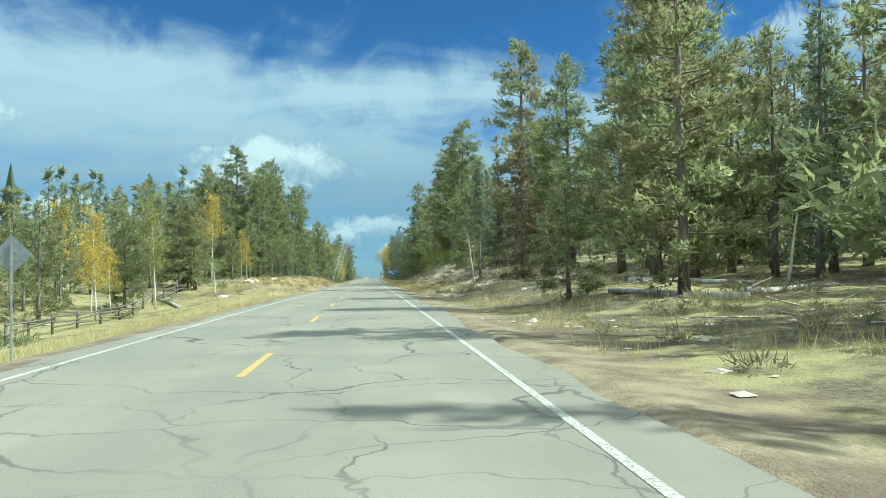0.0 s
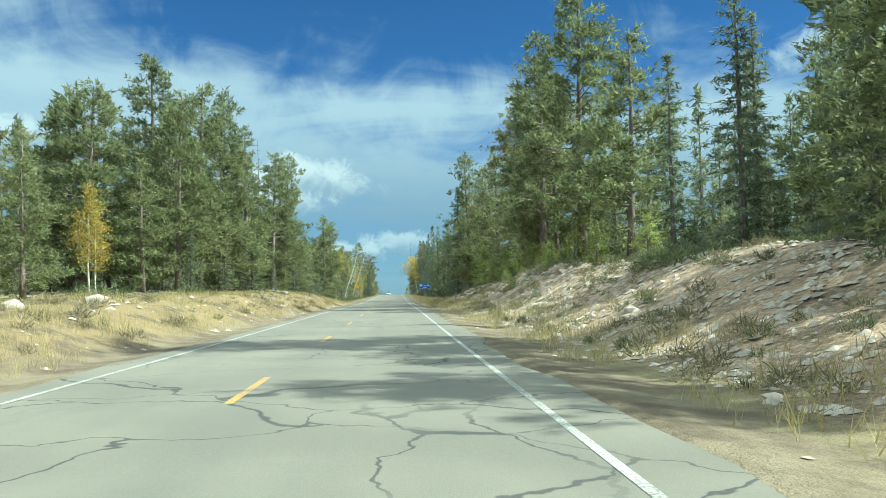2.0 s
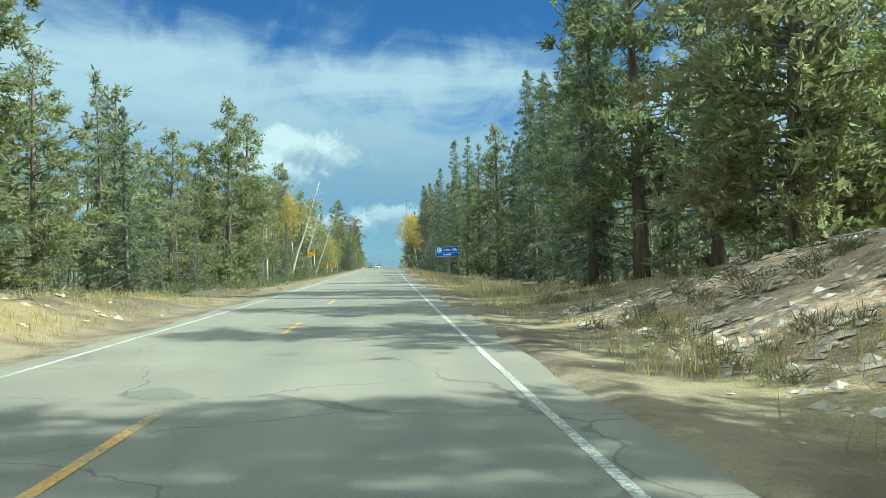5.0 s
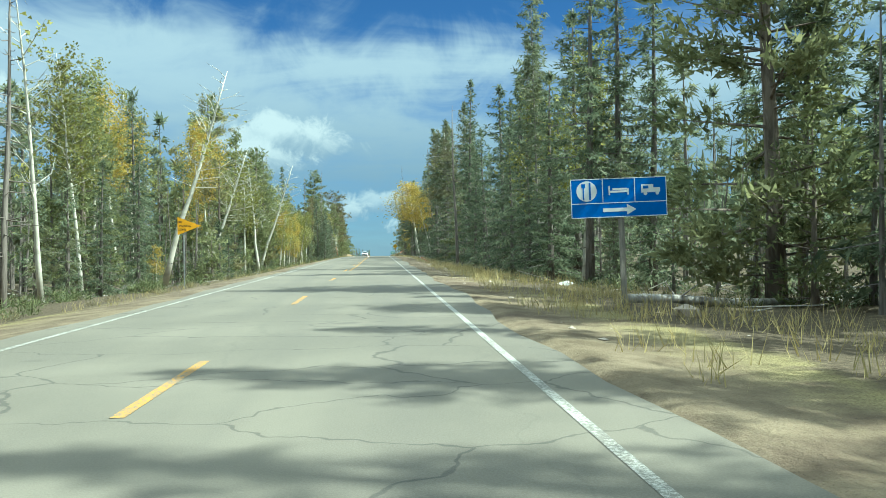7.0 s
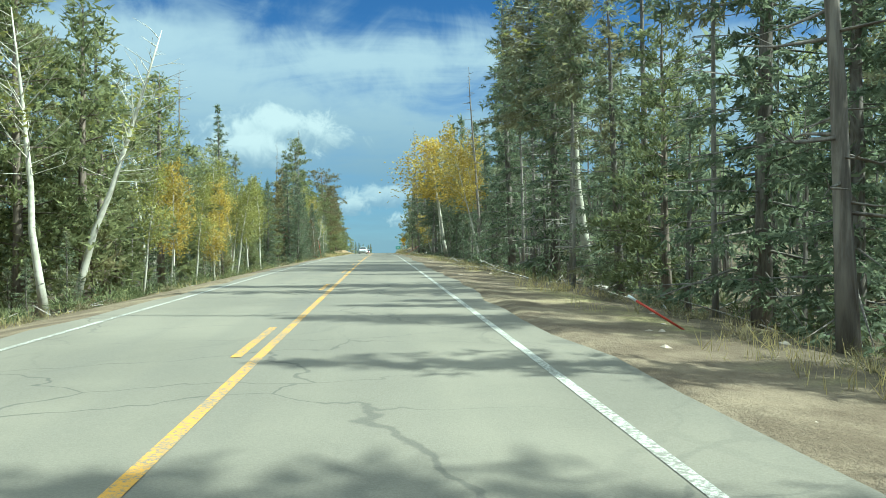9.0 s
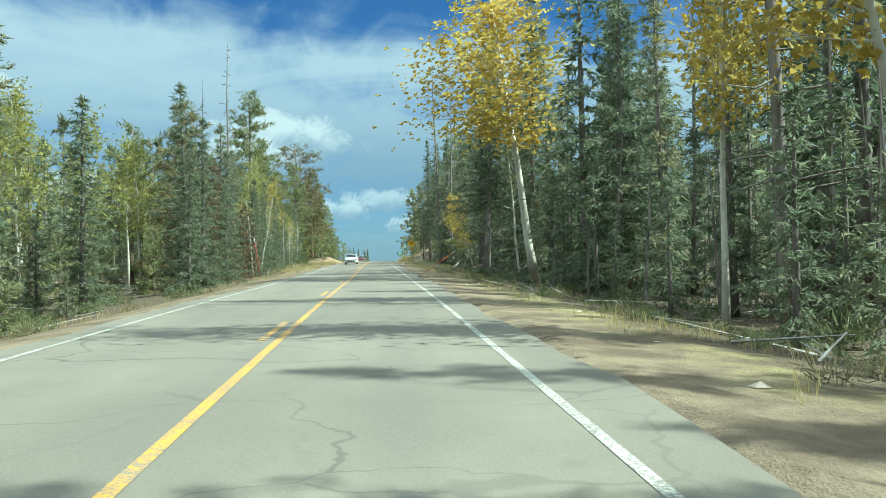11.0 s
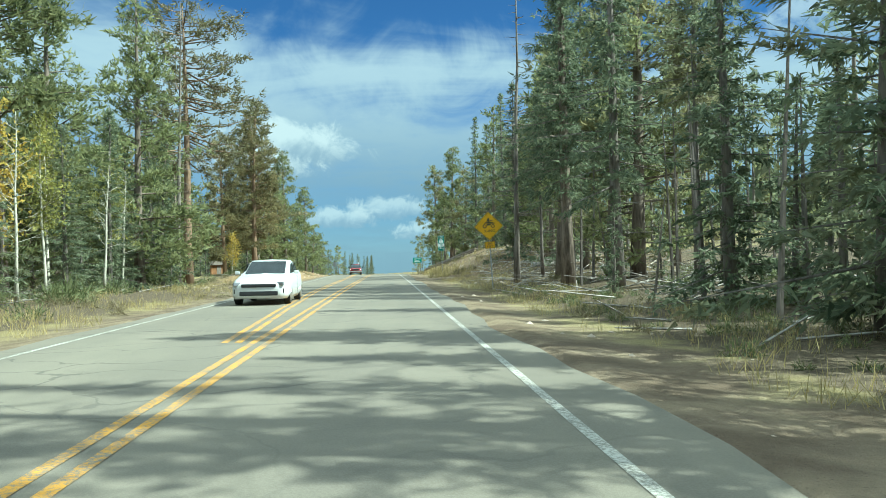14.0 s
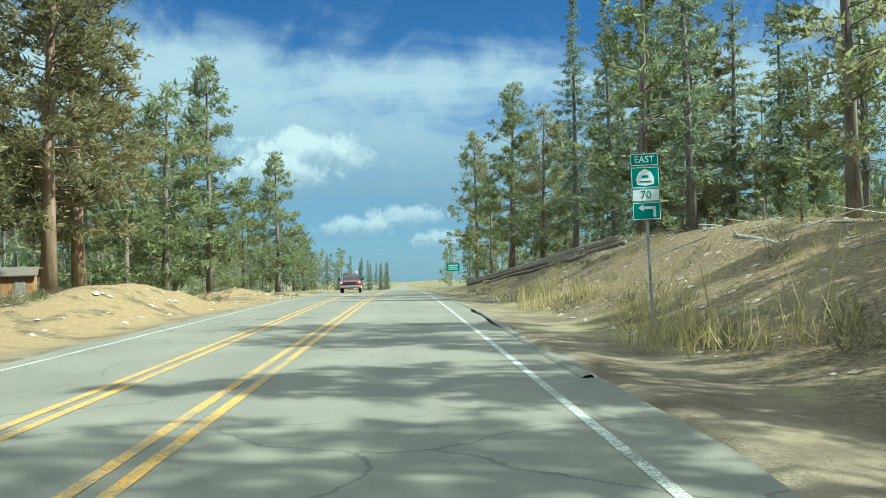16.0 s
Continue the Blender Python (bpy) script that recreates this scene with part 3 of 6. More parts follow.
for s in range(2):
    h = (15, 18)[s]
    tree_kind("pole", "slim_fir", h, *spruce_mesh(140 + s, h, (0.50, 0.42)[s], 2.0, 1.0, 0.42, 0.9, 0.17, 0.42),
              POLE_BARK, SPRUCE_LEAF, "slim grey-stemmed fir crowded by its neighbours", "tree", "trees along the road")
    h = (24, 22)[s]
    tree_kind("stout", "old_fir", h, *spruce_mesh(150 + s, h, (0.22, 0.30)[s], 3.6, 1.0, 0.44, 0.9, 0.17, 1.35),
              PINE_BARK, SPRUCE_LEAF, "stout old fir with a thick grey-brown trunk", "tree", "trees along the road")
tree_kind("sparse", "old_pine", 24, *pine_mesh(130, 24, 0.42, 5.4, 0.72, 0.5, 0.30, 0.15, 0.12), OLD_BARK, FADED_LEAF,
          "tall old pine, its crown thin and browning", "tree", "trees along the road")
tree_kind("brown", "dying_spruce", 8, *spruce_mesh(110, 8, 0.03, 2.5, 1.3, 0.38, 0.85, 0.17, 0.7), SPRUCE_BARK, BROWN_LEAF,
          "thin dying conifer with brown needles", "tree", "dead trees")
tree_kind("brown", "dying_pine", 17, *pine_mesh(111, 17, 0.3, 2.8, 0.75, 0.45, 0.5), PINE_BARK, BROWN_LEAF,
          "dying pine with sparse brown needles", "tree", "dead trees")

# ---- lie of the land ---------------------------------------------------
ROAD_Z = ((-60, 0.12), (0, 0.0), (40, -0.14), (80, -0.44), (120, -0.65), (160, -0.98), (200, -1.09), (240, -1.03), (280, -0.99), (300, -1.01), (320, -1.08), (340, -1.20),
          (360, -1.44), (400, -1.90), (440, -2.36), (480, -2.87), (500, -3.20), (520, -3.70), (560, -4.95), (600, -6.32), (660, -8.42), (720, -10.5), (900, -16.0), (3500, -80.0))
RIGHT_EDGE, LEFT_EDGE, LEFT_LINE, RIGHT_LINE = 2.35, -5.5, -5.0, 1.65
_ry, _rz = np.array(ROAD_Z, float).T
_rm = np.gradient(_rz, _ry)


def road_z(y):
    y = np.asarray(y, float)
    i = np.clip(np.searchsorted(_ry, y) - 1, 0, len(_ry) - 2)
    h = _ry[i + 1] - _ry[i]
    s = np.clip((y - _ry[i]) / h, 0, 1)
    return _rz[i] * (1 + 2 * s) * (1 - s) ** 2 + _rm[i] * h * s * (1 - s) ** 2 + _rz[i + 1] * s * s * (3 - 2 * s) + _rm[i + 1] * h * s * s * (s - 1)


def left_shift(y):
    """How far the left half of the road widens for the turning lane."""
    return np.interp(y, (215, 258, 290, 366, 405, 475, 520), (0, -0.35, -0.3, -0.3, 0.45, 0.75, 1.5))


def centre(y):
    """Where the yellow centre line runs."""
    return np.interp(y, (0, 25, 75, 140, 206, 232, 258, 290, 366, 405, 440, 470), (-1.84, -1.85, -2.1, -2.15, -2.0, -1.84, -1.5, -1.48, -1.58, -1.97, -1.98, -1.83))


def turning_shift(y):
    """How far the second pair of yellow lines stands off the first."""
    return np.interp(y, (418, 427, 441, 470, 484, 525), (0, 0.35, 0.75, 1.05, 1.2, 1.9))


def step(a, lo, hi):
    s = np.clip((np.asarray(a, float) - lo) / (hi - lo), 0, 1)
    return s * s * (3 - 2 * s)


def ripple(x, y):
    return (np.sin(x * 0.61 + 1.3 * np.sin(y * 0.23)) * np.sin(y * 0.47 + np.cos(x * 0.33)) * 0.5
            + 0.35 * np.sin(x * 1.7 + y * 0.9) * np.sin(y * 1.31 - x * 0.4) + 0.2 * np.sin(2.9 * x - 1.1 * y) * np.sin(2.3 * y + x))


RIGHT_BANK = ((-60, 0.3, 9), (20, 0.3, 7), (45, 1.0, 4.5), (62, 1.7, 8), (85, 2.9, 9), (100, 2.9, 9), (113, 3.5, 9), (128, 3.4, 9), (142, 2.8, 9), (163, 2.5, 8.5), (178, 1.1, 8.5), (193, -0.1, 9), (225, -0.3, 8), (250, -0.9, 6), (340, -0.8, 6),
              (390, -0.2, 6), (420, 0.1, 8), (430, 0.5, 9), (455, 0.9, 8), (470, 2.0, 8), (490, 3.2, 9), (540, 2.6, 9), (580, 1.0, 9), (3500, 0.5, 9))
LEFT_BANK = ((-60, -1.0, -0.7), (45, -1.0, -0.7), (60, -0.4, -0.8), (75, 0.8, -0.5), (90, 1.2, 0.1), (150, 1.5, 0.4), (170, 0.9, 0.3), (190, 0.0, -0.1), (230, -0.4, -0.3), (255, -0.6, -0.6), (290, -0.8, -1.2),
             (340, -0.9, -1.2), (375, -0.4, -0.3), (400, -0.2, 0.1), (420, 0.0, 0.2), (440, 0.3, 0.1), (456, 0.1, -0.4), (466, 0.2, -0.6), (476, 1.2, -0.6), (500, 1.3, -0.6), (525, 0.4, -0.3), (3500, 0.3, 0))
_by, _bh, _bw = np.array(RIGHT_BANK, float).T
_ly, _lh, _lf = np.array(LEFT_BANK, float).T


def ground_z(x, y):
    x, y = np.asarray(x, float), np.asarray(y, float)
    base = road_z(y)
    r, l = x - RIGHT_EDGE, LEFT_EDGE - left_shift(y) - x
    right = np.interp(y, _by, _bh) * step(r, 1.8, 1.8 + np.interp(y, _by, _bw)) - 0.10 * step(r, 0.2, 1.6)
    mound = np.where(y > 468, 0.62 + 0.38 * np.sin(0.26 * y + 0.25 * x + 2.1), 1.0)
    left = np.interp(y, _ly, _lh) * mound * step(l, 0.9, 5.0) + np.interp(y, _ly, _lf) * step(l, 4, 12) - 0.12 * step(l, 0.2, 1.4)
    lump = np.where(np.interp(y, _ly, _lh) > 0.5, 0.30, 0.10) * step(l, 1.5, 5) * ripple(x * 0.9, y * 0.55)
    lump = lump + 0.14 * step(r, 2, 6) * ripple(x * 1.1, y)
    under = (r < 0) & (l < 0)
    far = np.where(x > 0, 0.055, 0.012) * np.clip(np.abs(x) - 20, 0, 90) - 0.012 * np.maximum(0, np.abs(x) - 140)
    return base + np.where(under, -0.12, np.where(r >= 0, right, left) + lump - 0.03) + far


def ground_at(x, y):
    return float(ground_z(np.array([x]), np.array([y]))[0])


def grid_mesh(name, xs, ys, mat, smooth=True):
    gx, gy = np.meshgrid(xs, ys)
    v = np.stack([gx, gy, ground_z(gx, gy)], -1).reshape(-1, 3)
    nx, ny = len(xs), len(ys)
    i = (np.arange(ny - 1)[:, None] * nx + np.arange(nx - 1)).ravel()
    return mesh_of(name, v, np.stack([i, i + 1, i + nx + 1, i + nx], 1), mat, smooth)


xs = np.concatenate([[-3000, -1200, -500, -220, -130], np.arange(-90, -30, 5), np.arange(-30, -14, 1.0), np.arange(-14, -5.6, 0.42), np.arange(-5.5, 2.2, 1.3), np.arange(2.25, 16, 0.42), np.arange(16, 32, 1.0), np.arange(32, 95, 5), [130, 220, 500, 1200, 3000]])
ys = np.concatenate([[-1500, -500, -200, -100], np.arange(-60, 0, 5), np.arange(0, 560, 1.7), np.arange(560, 720, 4), [760, 820, 900, 1100, 1500, 2200, 3400]])
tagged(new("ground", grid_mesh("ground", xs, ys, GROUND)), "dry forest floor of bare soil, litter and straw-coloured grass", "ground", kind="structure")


def strip(name, x0, x1, ys, mat, lift=0.0, thick=0.0):
    """A ribbon that follows the road; x0 and x1 may vary with y."""
    ys = np.asarray(ys, float)
    a = x0(ys) if callable(x0) else np.full(len(ys), float(x0))
    b = x1(ys) if callable(x1) else np.full(len(ys), float(x1))
    z = road_z(ys) + lift
    rows = [np.stack([a, ys, z], 1), np.stack([b, ys, z], 1)]
    if thick:
        rows = [np.stack([a - 0.06, ys, z - thick], 1), *rows, np.stack([b + 0.06, ys, z - thick], 1)]
    k = len(rows)
    v = np.stack(rows, 1).reshape(-1, 3)
    f = [(j * k + c, j * k + c + 1, (j + 1) * k + c + 1, (j + 1) * k + c) for j in range(len(ys) - 1) for c in range(k - 1)]
    return mesh_of(name, v, f, mat)


long_y = np.concatenate([np.arange(-60, 720, 2.0), np.arange(720, 3400, 60)])
wander = lambda y: 0.10 * np.sin(y * 0.31) + 0.08 * np.sin(y * 1.13 + 1) + 0.05 * np.sin(y * 2.7)
road = tagged(new("road", strip("road", lambda y: LEFT_EDGE - left_shift(y) + wander(y), lambda y: RIGHT_EDGE + wander(y + 40), long_y, ASPHALT, 0.0, 0.14)),
              "sun-bleached two-lane asphalt road with sealed cracks", "road", kind="structure")
markings = tagged(new("road_markings"), "worn white edge lines and yellow centre lines on the asphalt", "road marking", kind="structure")
part("edge_line", strip("edge_line", RIGHT_LINE - 0.05, RIGHT_LINE + 0.05, long_y, WHITE_LINE, 0.005), WHITE_LINE, markings, "worn white line")
part("edge_line", strip("edge_line", lambda y: LEFT_LINE - left_shift(y) - 0.05, lambda y: LEFT_LINE - left_shift(y) + 0.05, long_y, WHITE_LINE, 0.005), WHITE_LINE, markings, "worn white line")
y0 = 10.4
while y0 < 420:
    ys_d = np.linspace(y0, y0 + 3.05, 4)
    aside = 0.13 if y0 > 246 else 0.0
    part("dash", strip("dash", lambda y: centre(y) - aside - 0.06, lambda y: centre(y) - aside + 0.06, ys_d, YELLOW_LINE, 0.005), YELLOW_LINE, markings)
    y0 += 11.92


def yellow_line(first, last, x0, x1):
    part("solid_line", strip("solid_line", x0, x1, np.arange(first, last, 2.0), YELLOW_LINE, 0.006), YELLOW_LINE, markings)


yellow_line(250, 700, lambda y: centre(y) + 0.07, lambda y: centre(y) + 0.19)
yellow_line(398, 700, lambda y: centre(y) - 0.19, lambda y: centre(y) - 0.07)
for k in (0.0, 0.24):
    yellow_line(418, 700, lambda y: centre(y) - 0.45 - k - turning_shift(y), lambda y: centre(y) - 0.33 - k - turning_shift(y))

# ---- woods -------------------------------------------------------------
plant = random.Random(7)
standing = []


def stand(kind, x, y, h=None, which=None, turn=None, tilt=0.0, stout=1.0):
    """Plants one tree of a kind, scaled to the height h."""
    some = KINDS[kind]
    th, root = min(some, key=lambda q: abs(q[0] - h) + plant.random() * 4) if (h and which is None) else some[which if which is not None else plant.randrange(len(some))]
    h = h or th * plant.uniform(0.8, 1.15)
    s = h / th
    w = (s ** 0.7 if s > 1 else s ** 0.9) * plant.uniform(0.9, 1.1) * stout
    m = pose(x, y, ground_at(x, y), plant.uniform(-1.5, 1.5), plant.uniform(-1.5, 1.5) + tilt, turn if turn is not None else plant.uniform(0, 360)) @ Matrix.Diagonal((w, w, s, 1))
    standing.append((x, y))
    return copy_thing(root, m)


# trees that stand out along the way: kind, x, y, height, lean in degrees
ROW_A = [
    ('dense', 11.2, 27.0, 14, 0), ('bare', 18.5, 33.0, 7.5, 0), 
    ('dense', 15.2, 76.0, 23, 0), ('dense', 18.4, 78.0, 15, 0),
    ('pine', 7.7, 29.9, 5.6, 0), ('young', 9.4, 31.8, 1.2, 0), ('dense', 15.6, 41.2, 18.4, 0),
    ('dense', 18.6, 43.0, 18.4, 0), ('brown', 9.5, 48.2, 8.6, 0), ('dense', 17.8, 53.7, 17.9, 0),
    ('gold', -21.1, 59.9, 6.5, 0), ('gold', -19.6, 56.5, 8, 0), ('fir', 8.4, 60.0, 9.5, 0), ('gold', -20.3, 61.8, 5.2, 0),
    ('dense', -20.0, 64.2, 8.0, 0), ('dense', 17.8, 67.4, 19.2, 0), ('lime', -17.4, 63.5, 8.4, 0),
    ('dense', 9.6, 73.0, 8.8, 0), ('dense', -18.4, 75.6, 9.6, 0), ('dense', -17.3, 76.9, 9.2, 0),
    ('spruce', 13.4, 80.9, 12, 0), ('dense', 18.1, 88.0, 14, 0), 
    ('spruce', 13.6, 89.5, 11, 0), ('spruce', 15.6, 92.5, 10.5, 0),
]
ROW_B = [
    ('dense', -17.3, 97.1, 6.6, 0), ('spruce', 15.6, 102.6, 12, 0),
    ('gold', -17.5, 105.4, 6.6, 0), ('gold', -16.6, 104.0, 5.2, 0), ('dense', 15.0, 108.5, 15, 0), 
    ('dense', -18.4, 117.4, 9.9, 0), ('dense', -22.5, 117.8, 15.7, 0), ('dense', 14.0, 117.5, 22, 0),
    ('dense', -24.5, 120, 16, 0), ('dense', -18.3, 126, 17, 0),
    ('dense', 13.6, 130, 22, 0), ('young', 15.7, 128.8, 3.1, 0), ('young', 15.6, 130.7, 3.9, 0),
    ('dense', -22.5, 133.6, 22.6, 0), ('dense', 15.5, 133.9, 19.5, 0), ('dense', -18.7, 134.1, 20.1, 0),
    ('young', 14.5, 134.5, 3.9, 0),
]
ROW_C = [
    ('dense', -28.3, 137.4, 20, 0), ('pine', 15.5, 140, 21.1, 0), ('pine', -18.4, 142.3, 21.5, 0),
    ('pine', -18.8, 144.1, 19.3, 0), ('spruce', -18.3, 148.8, 9.3, 0), ('pine', 14.8, 149.8, 23.1, 0),
    ('pine', 15.5, 151.6, 17.1, 0), ('pine', -17.7, 153.3, 20.2, 0), ('pine', 14.4, 157.3, 10.5, 0),
    ('pine', 13.7, 162.1, 17.1, 0), ('young', -17.9, 163.5, 3, 0), ('snag', -18.4, 165.8, 21.5, 0),
    ('pine', 12.5, 170.4, 17.9, 0), ('pine', -17.7, 170.6, 20.9, 0), ('pine', 12.4, 171, 14.4, 0),
    ('pine', -17.2, 173.9, 20.8, 0), ('spruce', 13.0, 178, 18.9, 0), ('pine', -17.2, 178.6, 22.3, 0),
    ('pine', 12.1, 184.3, 23.5, 0),
]
ROW_D = [
    ('pine', -16.1, 185.7, 11.8, 0), ('spruce', 10.2, 186.0, 18.4, 0), ('spruce', 12.0, 194, 17.9, 0),
    ('spruce', -15.8, 197.2, 11.7, 0), ('pine', 14.0, 202, 20, 0), ('pine', -19.0, 217.6, 14, 0),
    ('snag', -11.0, 217.7, 2.5, 0), ('snag', -11.0, 218.3, 2.6, 0), ('pine', 17.8, 219.1, 19, 0),
    ('pine', 15.8, 219.5, 17.3, 0), ('pine', -15.3, 225.3, 18.6, 0), ('fir', 15.0, 226.6, 21.4, 0),
    ('pine', -14.1, 228.2, 17.6, 0), ('pine', 11.7, 228.3, 16.3, 0), ('snag', -14.2, 237.3, 13.4, 0),
    ('spruce', 10.2, 237.9, 5.8, 0), ('spruce', 12.3, 240.0, 15, 0), ('spruce', 9.7, 240.9, 17.2, 0),
    ('spruce', 11.3, 241.5, 16.4, 0),
]
ROW_E = [
    ('lime', 10.1, 243.5, 12.0, 0), ('spruce', -13.1, 244.5, 6.6, 0), ('spruce', 9.8, 247.8, 10.1, 0),
    ('spruce', 11.1, 248.2, 15.2, 0), ('pole', 9.4, 250.4, 18.5, 0), ('spruce', -13.5, 251.6, 7.9, 0),
    ('lime', 9.7, 252.2, 12, 0), ('spruce', 9.2, 253, 15, 0), ('gold', -13.4, 255.0, 2.7, 0),
    ('pine', -18.1, 256.3, 13.9, 0), ('bare', -13.5, 256.6, 14.2, 9), ('spruce', 9.8, 257.9, 12.6, 0),
    ('snag', 8.8, 266.3, 6.9, 0), ('young', -14.2, 268.5, 1.7, 0), ('bare', -13.9, 269.9, 11.1, 9),
    ('snag', 7.2, 275.2, 14.5, 0), ('spruce', 8.9, 281.3, 18.5, 0), ('pole', 9.1, 284.2, 16.5, 0),
    ('lime', -13.7, 287.8, 12.8, 0),
]
ROW_F = [
    ('pine', 9.4, 288.5, 9.9, 0), ('bare', -13.5, 295.9, 12.4, -14),
    ('pole', 8.2, 296.2, 16.5, 0), ('pole', 8.7, 298.6, 16.5, 0), ('bare', 9.9, 299.5, 16, -15),
    ('bare', -14.3, 300.6, 13.7, 9), ('spruce', 8.5, 301.0, 17.8, 0), ('young', -13.7, 301.7, 4.0, 0),
    ('pine', -17.3, 302.0, 17.8, 0), ('pine', -21.0, 303.1, 20, 0), ('pole', 8.0, 303.7, 16.5, 0),
    ('pole', 8.7, 303.7, 16.5, 0), ('pole', 7.8, 305.7, 16.5, 0), ('young', -14.4, 306.9, 3.6, 0),
    ('pine', -16.3, 310.9, 16.6, 0), ('spruce', 8.3, 312.1, 18.4, 0), ('pine', -23.0, 314.5, 25, 0),
    ('gold', -13.7, 315.3, 7.6, 0),
]
ROW_G = [
    ('spruce', 9.8, 321.0, 18.2, 0), ('pine', -17.4, 326.1, 17.2, 0), ('gold', 8.9, 331.8, 12.5, -14),
    ('gold', -14.5, 332.4, 7.5, 0), ('lime', -13.6, 334.6, 8.2, 9), ('snag', -18.6, 335.7, 19.8, 0),
    ('snag', 9.7, 337.8, 19.2, 0), ('gold', 8.9, 339.4, 12.6, 0), ('spruce', -16.9, 347.2, 18.3, 0),
    ('bare', 7.9, 362.7, 8.9, -9), ('gold', 8.2, 359.9, 15.5, -14), ('spruce', 8.8, 363.3, 14.8, 0), ('spruce', 9.7, 369.1, 18.6, 0),
    ('spruce', 9.7, 372.7, 15.0, 0), ('limbed', 7.25, 371.2, 15.5, 0), ('bare', 8.3, 376.9, 6, -4),
    ('spruce', 8.1, 378.9, 14.8, 0), ('brown', -10.9, 383.8, 6, 0), ('brown', -11.9, 377.5, 9, 0), ('rusty', -14.6, 381.3, 14, 0), ('bare', -10.3, 385.0, 6.5, 0), ('bare', -10.6, 390.5, 7, 4), ('spruce', 8.4, 382.2, 17.5, 0),
    ('spruce', -15.0, 383.5, 12.3, 0),
]
ROW_H = [
    ('gold', 8.1, 385.2, 6.8, -14), ('spruce', 7.9, 391.4, 11.2, 0), ('pine', -15.5, 393.2, 11.3, 0),
    ('gold', 9.6, 398.6, 7, -14), ('brown', -15.7, 398.9, 7.2, 0), ('spruce', -15.5, 402.6, 8.3, 0),
    ('snag', -13.4, 390.6, 21, 0), ('snag', -19.0, 404.1, 20.7, 0), ('snag', 8.1, 405.4, 18.4, 0), ('brown', 8.3, 406.9, 2.6, 0),
    ('lime', -14.6, 407, 10, 0), ('bare', -16.6, 407.5, 9, 0), ('spruce', 10.7, 408.1, 14.8, 0),
    ('spruce', 8.2, 408.4, 16.3, 0), ('gold', -15.5, 409, 8, 0), ('snag', 7.2, 409.3, 24, 0),
    ('spruce', 10.7, 410.4, 16.7, 0), ('lime', -15.0, 413.6, 12.9, 0), ('lime', -14.8, 416.4, 11.6, 0),
]
ROW_I = [
    ('spruce', 8.9, 423.7, 11.5, 0),
    ('gold', -14.7, 424.3, 11.3, 0), ('lime', -14.6, 429.5, 12.5, 0), ('gold', -13.8, 432.8, 7.3, 0),
    ('spruce', 8.9, 433.2, 17.3, 0), ('stout', 7.9, 437.1, 18.4, 0), ('pine', 11.8, 439.7, 19.9, 0),
    ('pine', -18.9, 435.2, 25.5, 0), ('pine', -17.0, 440.3, 19, 0), ('snag', -14.2, 459.0, 20, 0), ('stout', 10.9, 440.6, 18.8, 0), ('lime', -15.2, 441.0, 9, 0),
    ('snag', 7.4, 447.2, 17.0, 0), ('stout', 9.3, 444.5, 18.1, 0), ('lime', -13.9, 444.9, 6.9, 0),
    ('fir', 8.7, 446.4, 10.0, 0), ('pine', -13.6, 448.9, 16.7, 0), ('spruce', 11.8, 449.1, 18.5, 0),
    ('young', -13.8, 450.2, 2.1, 0),
]
ROW_J = [
    ('pine', -20.2, 453.5, 20, 0), ('young', -14.2, 454.3, 3.1, 0), ('young', -14.5, 459.2, 3.9, 0),
    ('sparse', -15.0, 465.0, 22.0, 0), ('spruce', 10.6, 466.9, 14.5, 0), ('young', 12.0, 483.2, 1.2, 0),
    ('rusty', -22.0, 484.0, 15.0, 0), ('gold', -15.5, 484.5, 5.1, 0), ('rusty', -17.7, 491.6, 16.1, 0),
    ('rusty', -14.9, 494.0, 19.8, 0), ('rusty', -15.6, 498.7, 19.5, 0), ('spruce', 27.0, 504.1, 16.2, 0),
    ('dense', 25.0, 506.3, 11.4, 0), ('spruce', 21.0, 508.4, 17.7, 0), ('dense', 19.0, 509.8, 18.4, 0),
    ('spruce', 25.0, 510.2, 16.7, 0), ('spruce', 17.0, 511.7, 18.0, 0), ('dense', -15.9, 512.8, 14.6, 0),
    ('spruce', 15.5, 516.0, 18.9, 0),
]
ROW_K = [
    ('dense', -15.0, 521.3, 18.7, 0), ('spruce', 14.0, 522.2, 21.3, 0), ('dense', 13.7, 535.6, 15.3, 0),
    ('dense', 12.3, 547.6, 21.6, 0), ('dense', -15.7, 557.4, 17.9, 0), ('dense', 12.0, 585.1, 25.1, 0),
]
for row in (ROW_A, ROW_B, ROW_C, ROW_D, ROW_E, ROW_F, ROW_G, ROW_H, ROW_I, ROW_J, ROW_K):
    for kind, x, y, h, lean in row:
        stand(kind, x, y, h, tilt=lean, turn=0 if lean else None, which=0 if lean and kind == "bare" else None, stout=1.75 if lean and (h > 14 or kind == "bare" and h > 9) else 0.75 if kind == "snag" and h > 20 else 1.0)

# pale aspens before the spruces
for kind, x, y, h, lean in (("gold", -12.6, 312, 8, 0), ("lime", -12.8, 318, 7, 6), ("gold", -12.4, 322, 5, 0), ("gold", -13.0, 327, 8, 0), ("lime", -12.8, 333, 9, 9), ("lime", -13.0, 340, 8, 0), ("lime", -12.8, 347, 9, 0), ("lime", -12.4, 305, 7, 7),
                            ("bare", -12.2, 421, 7, 9), ("bare", -12.0, 426, 6, 9), ("bare", -12.4, 432, 6.5, 9), ("lime", -13.2, 436, 7, 0), ("bare", -12.7, 441, 6.5, 9), ("bare", -12.9, 444, 6, 9)):
    stand(kind, x, y, h, tilt=lean, turn=0 if lean else None)
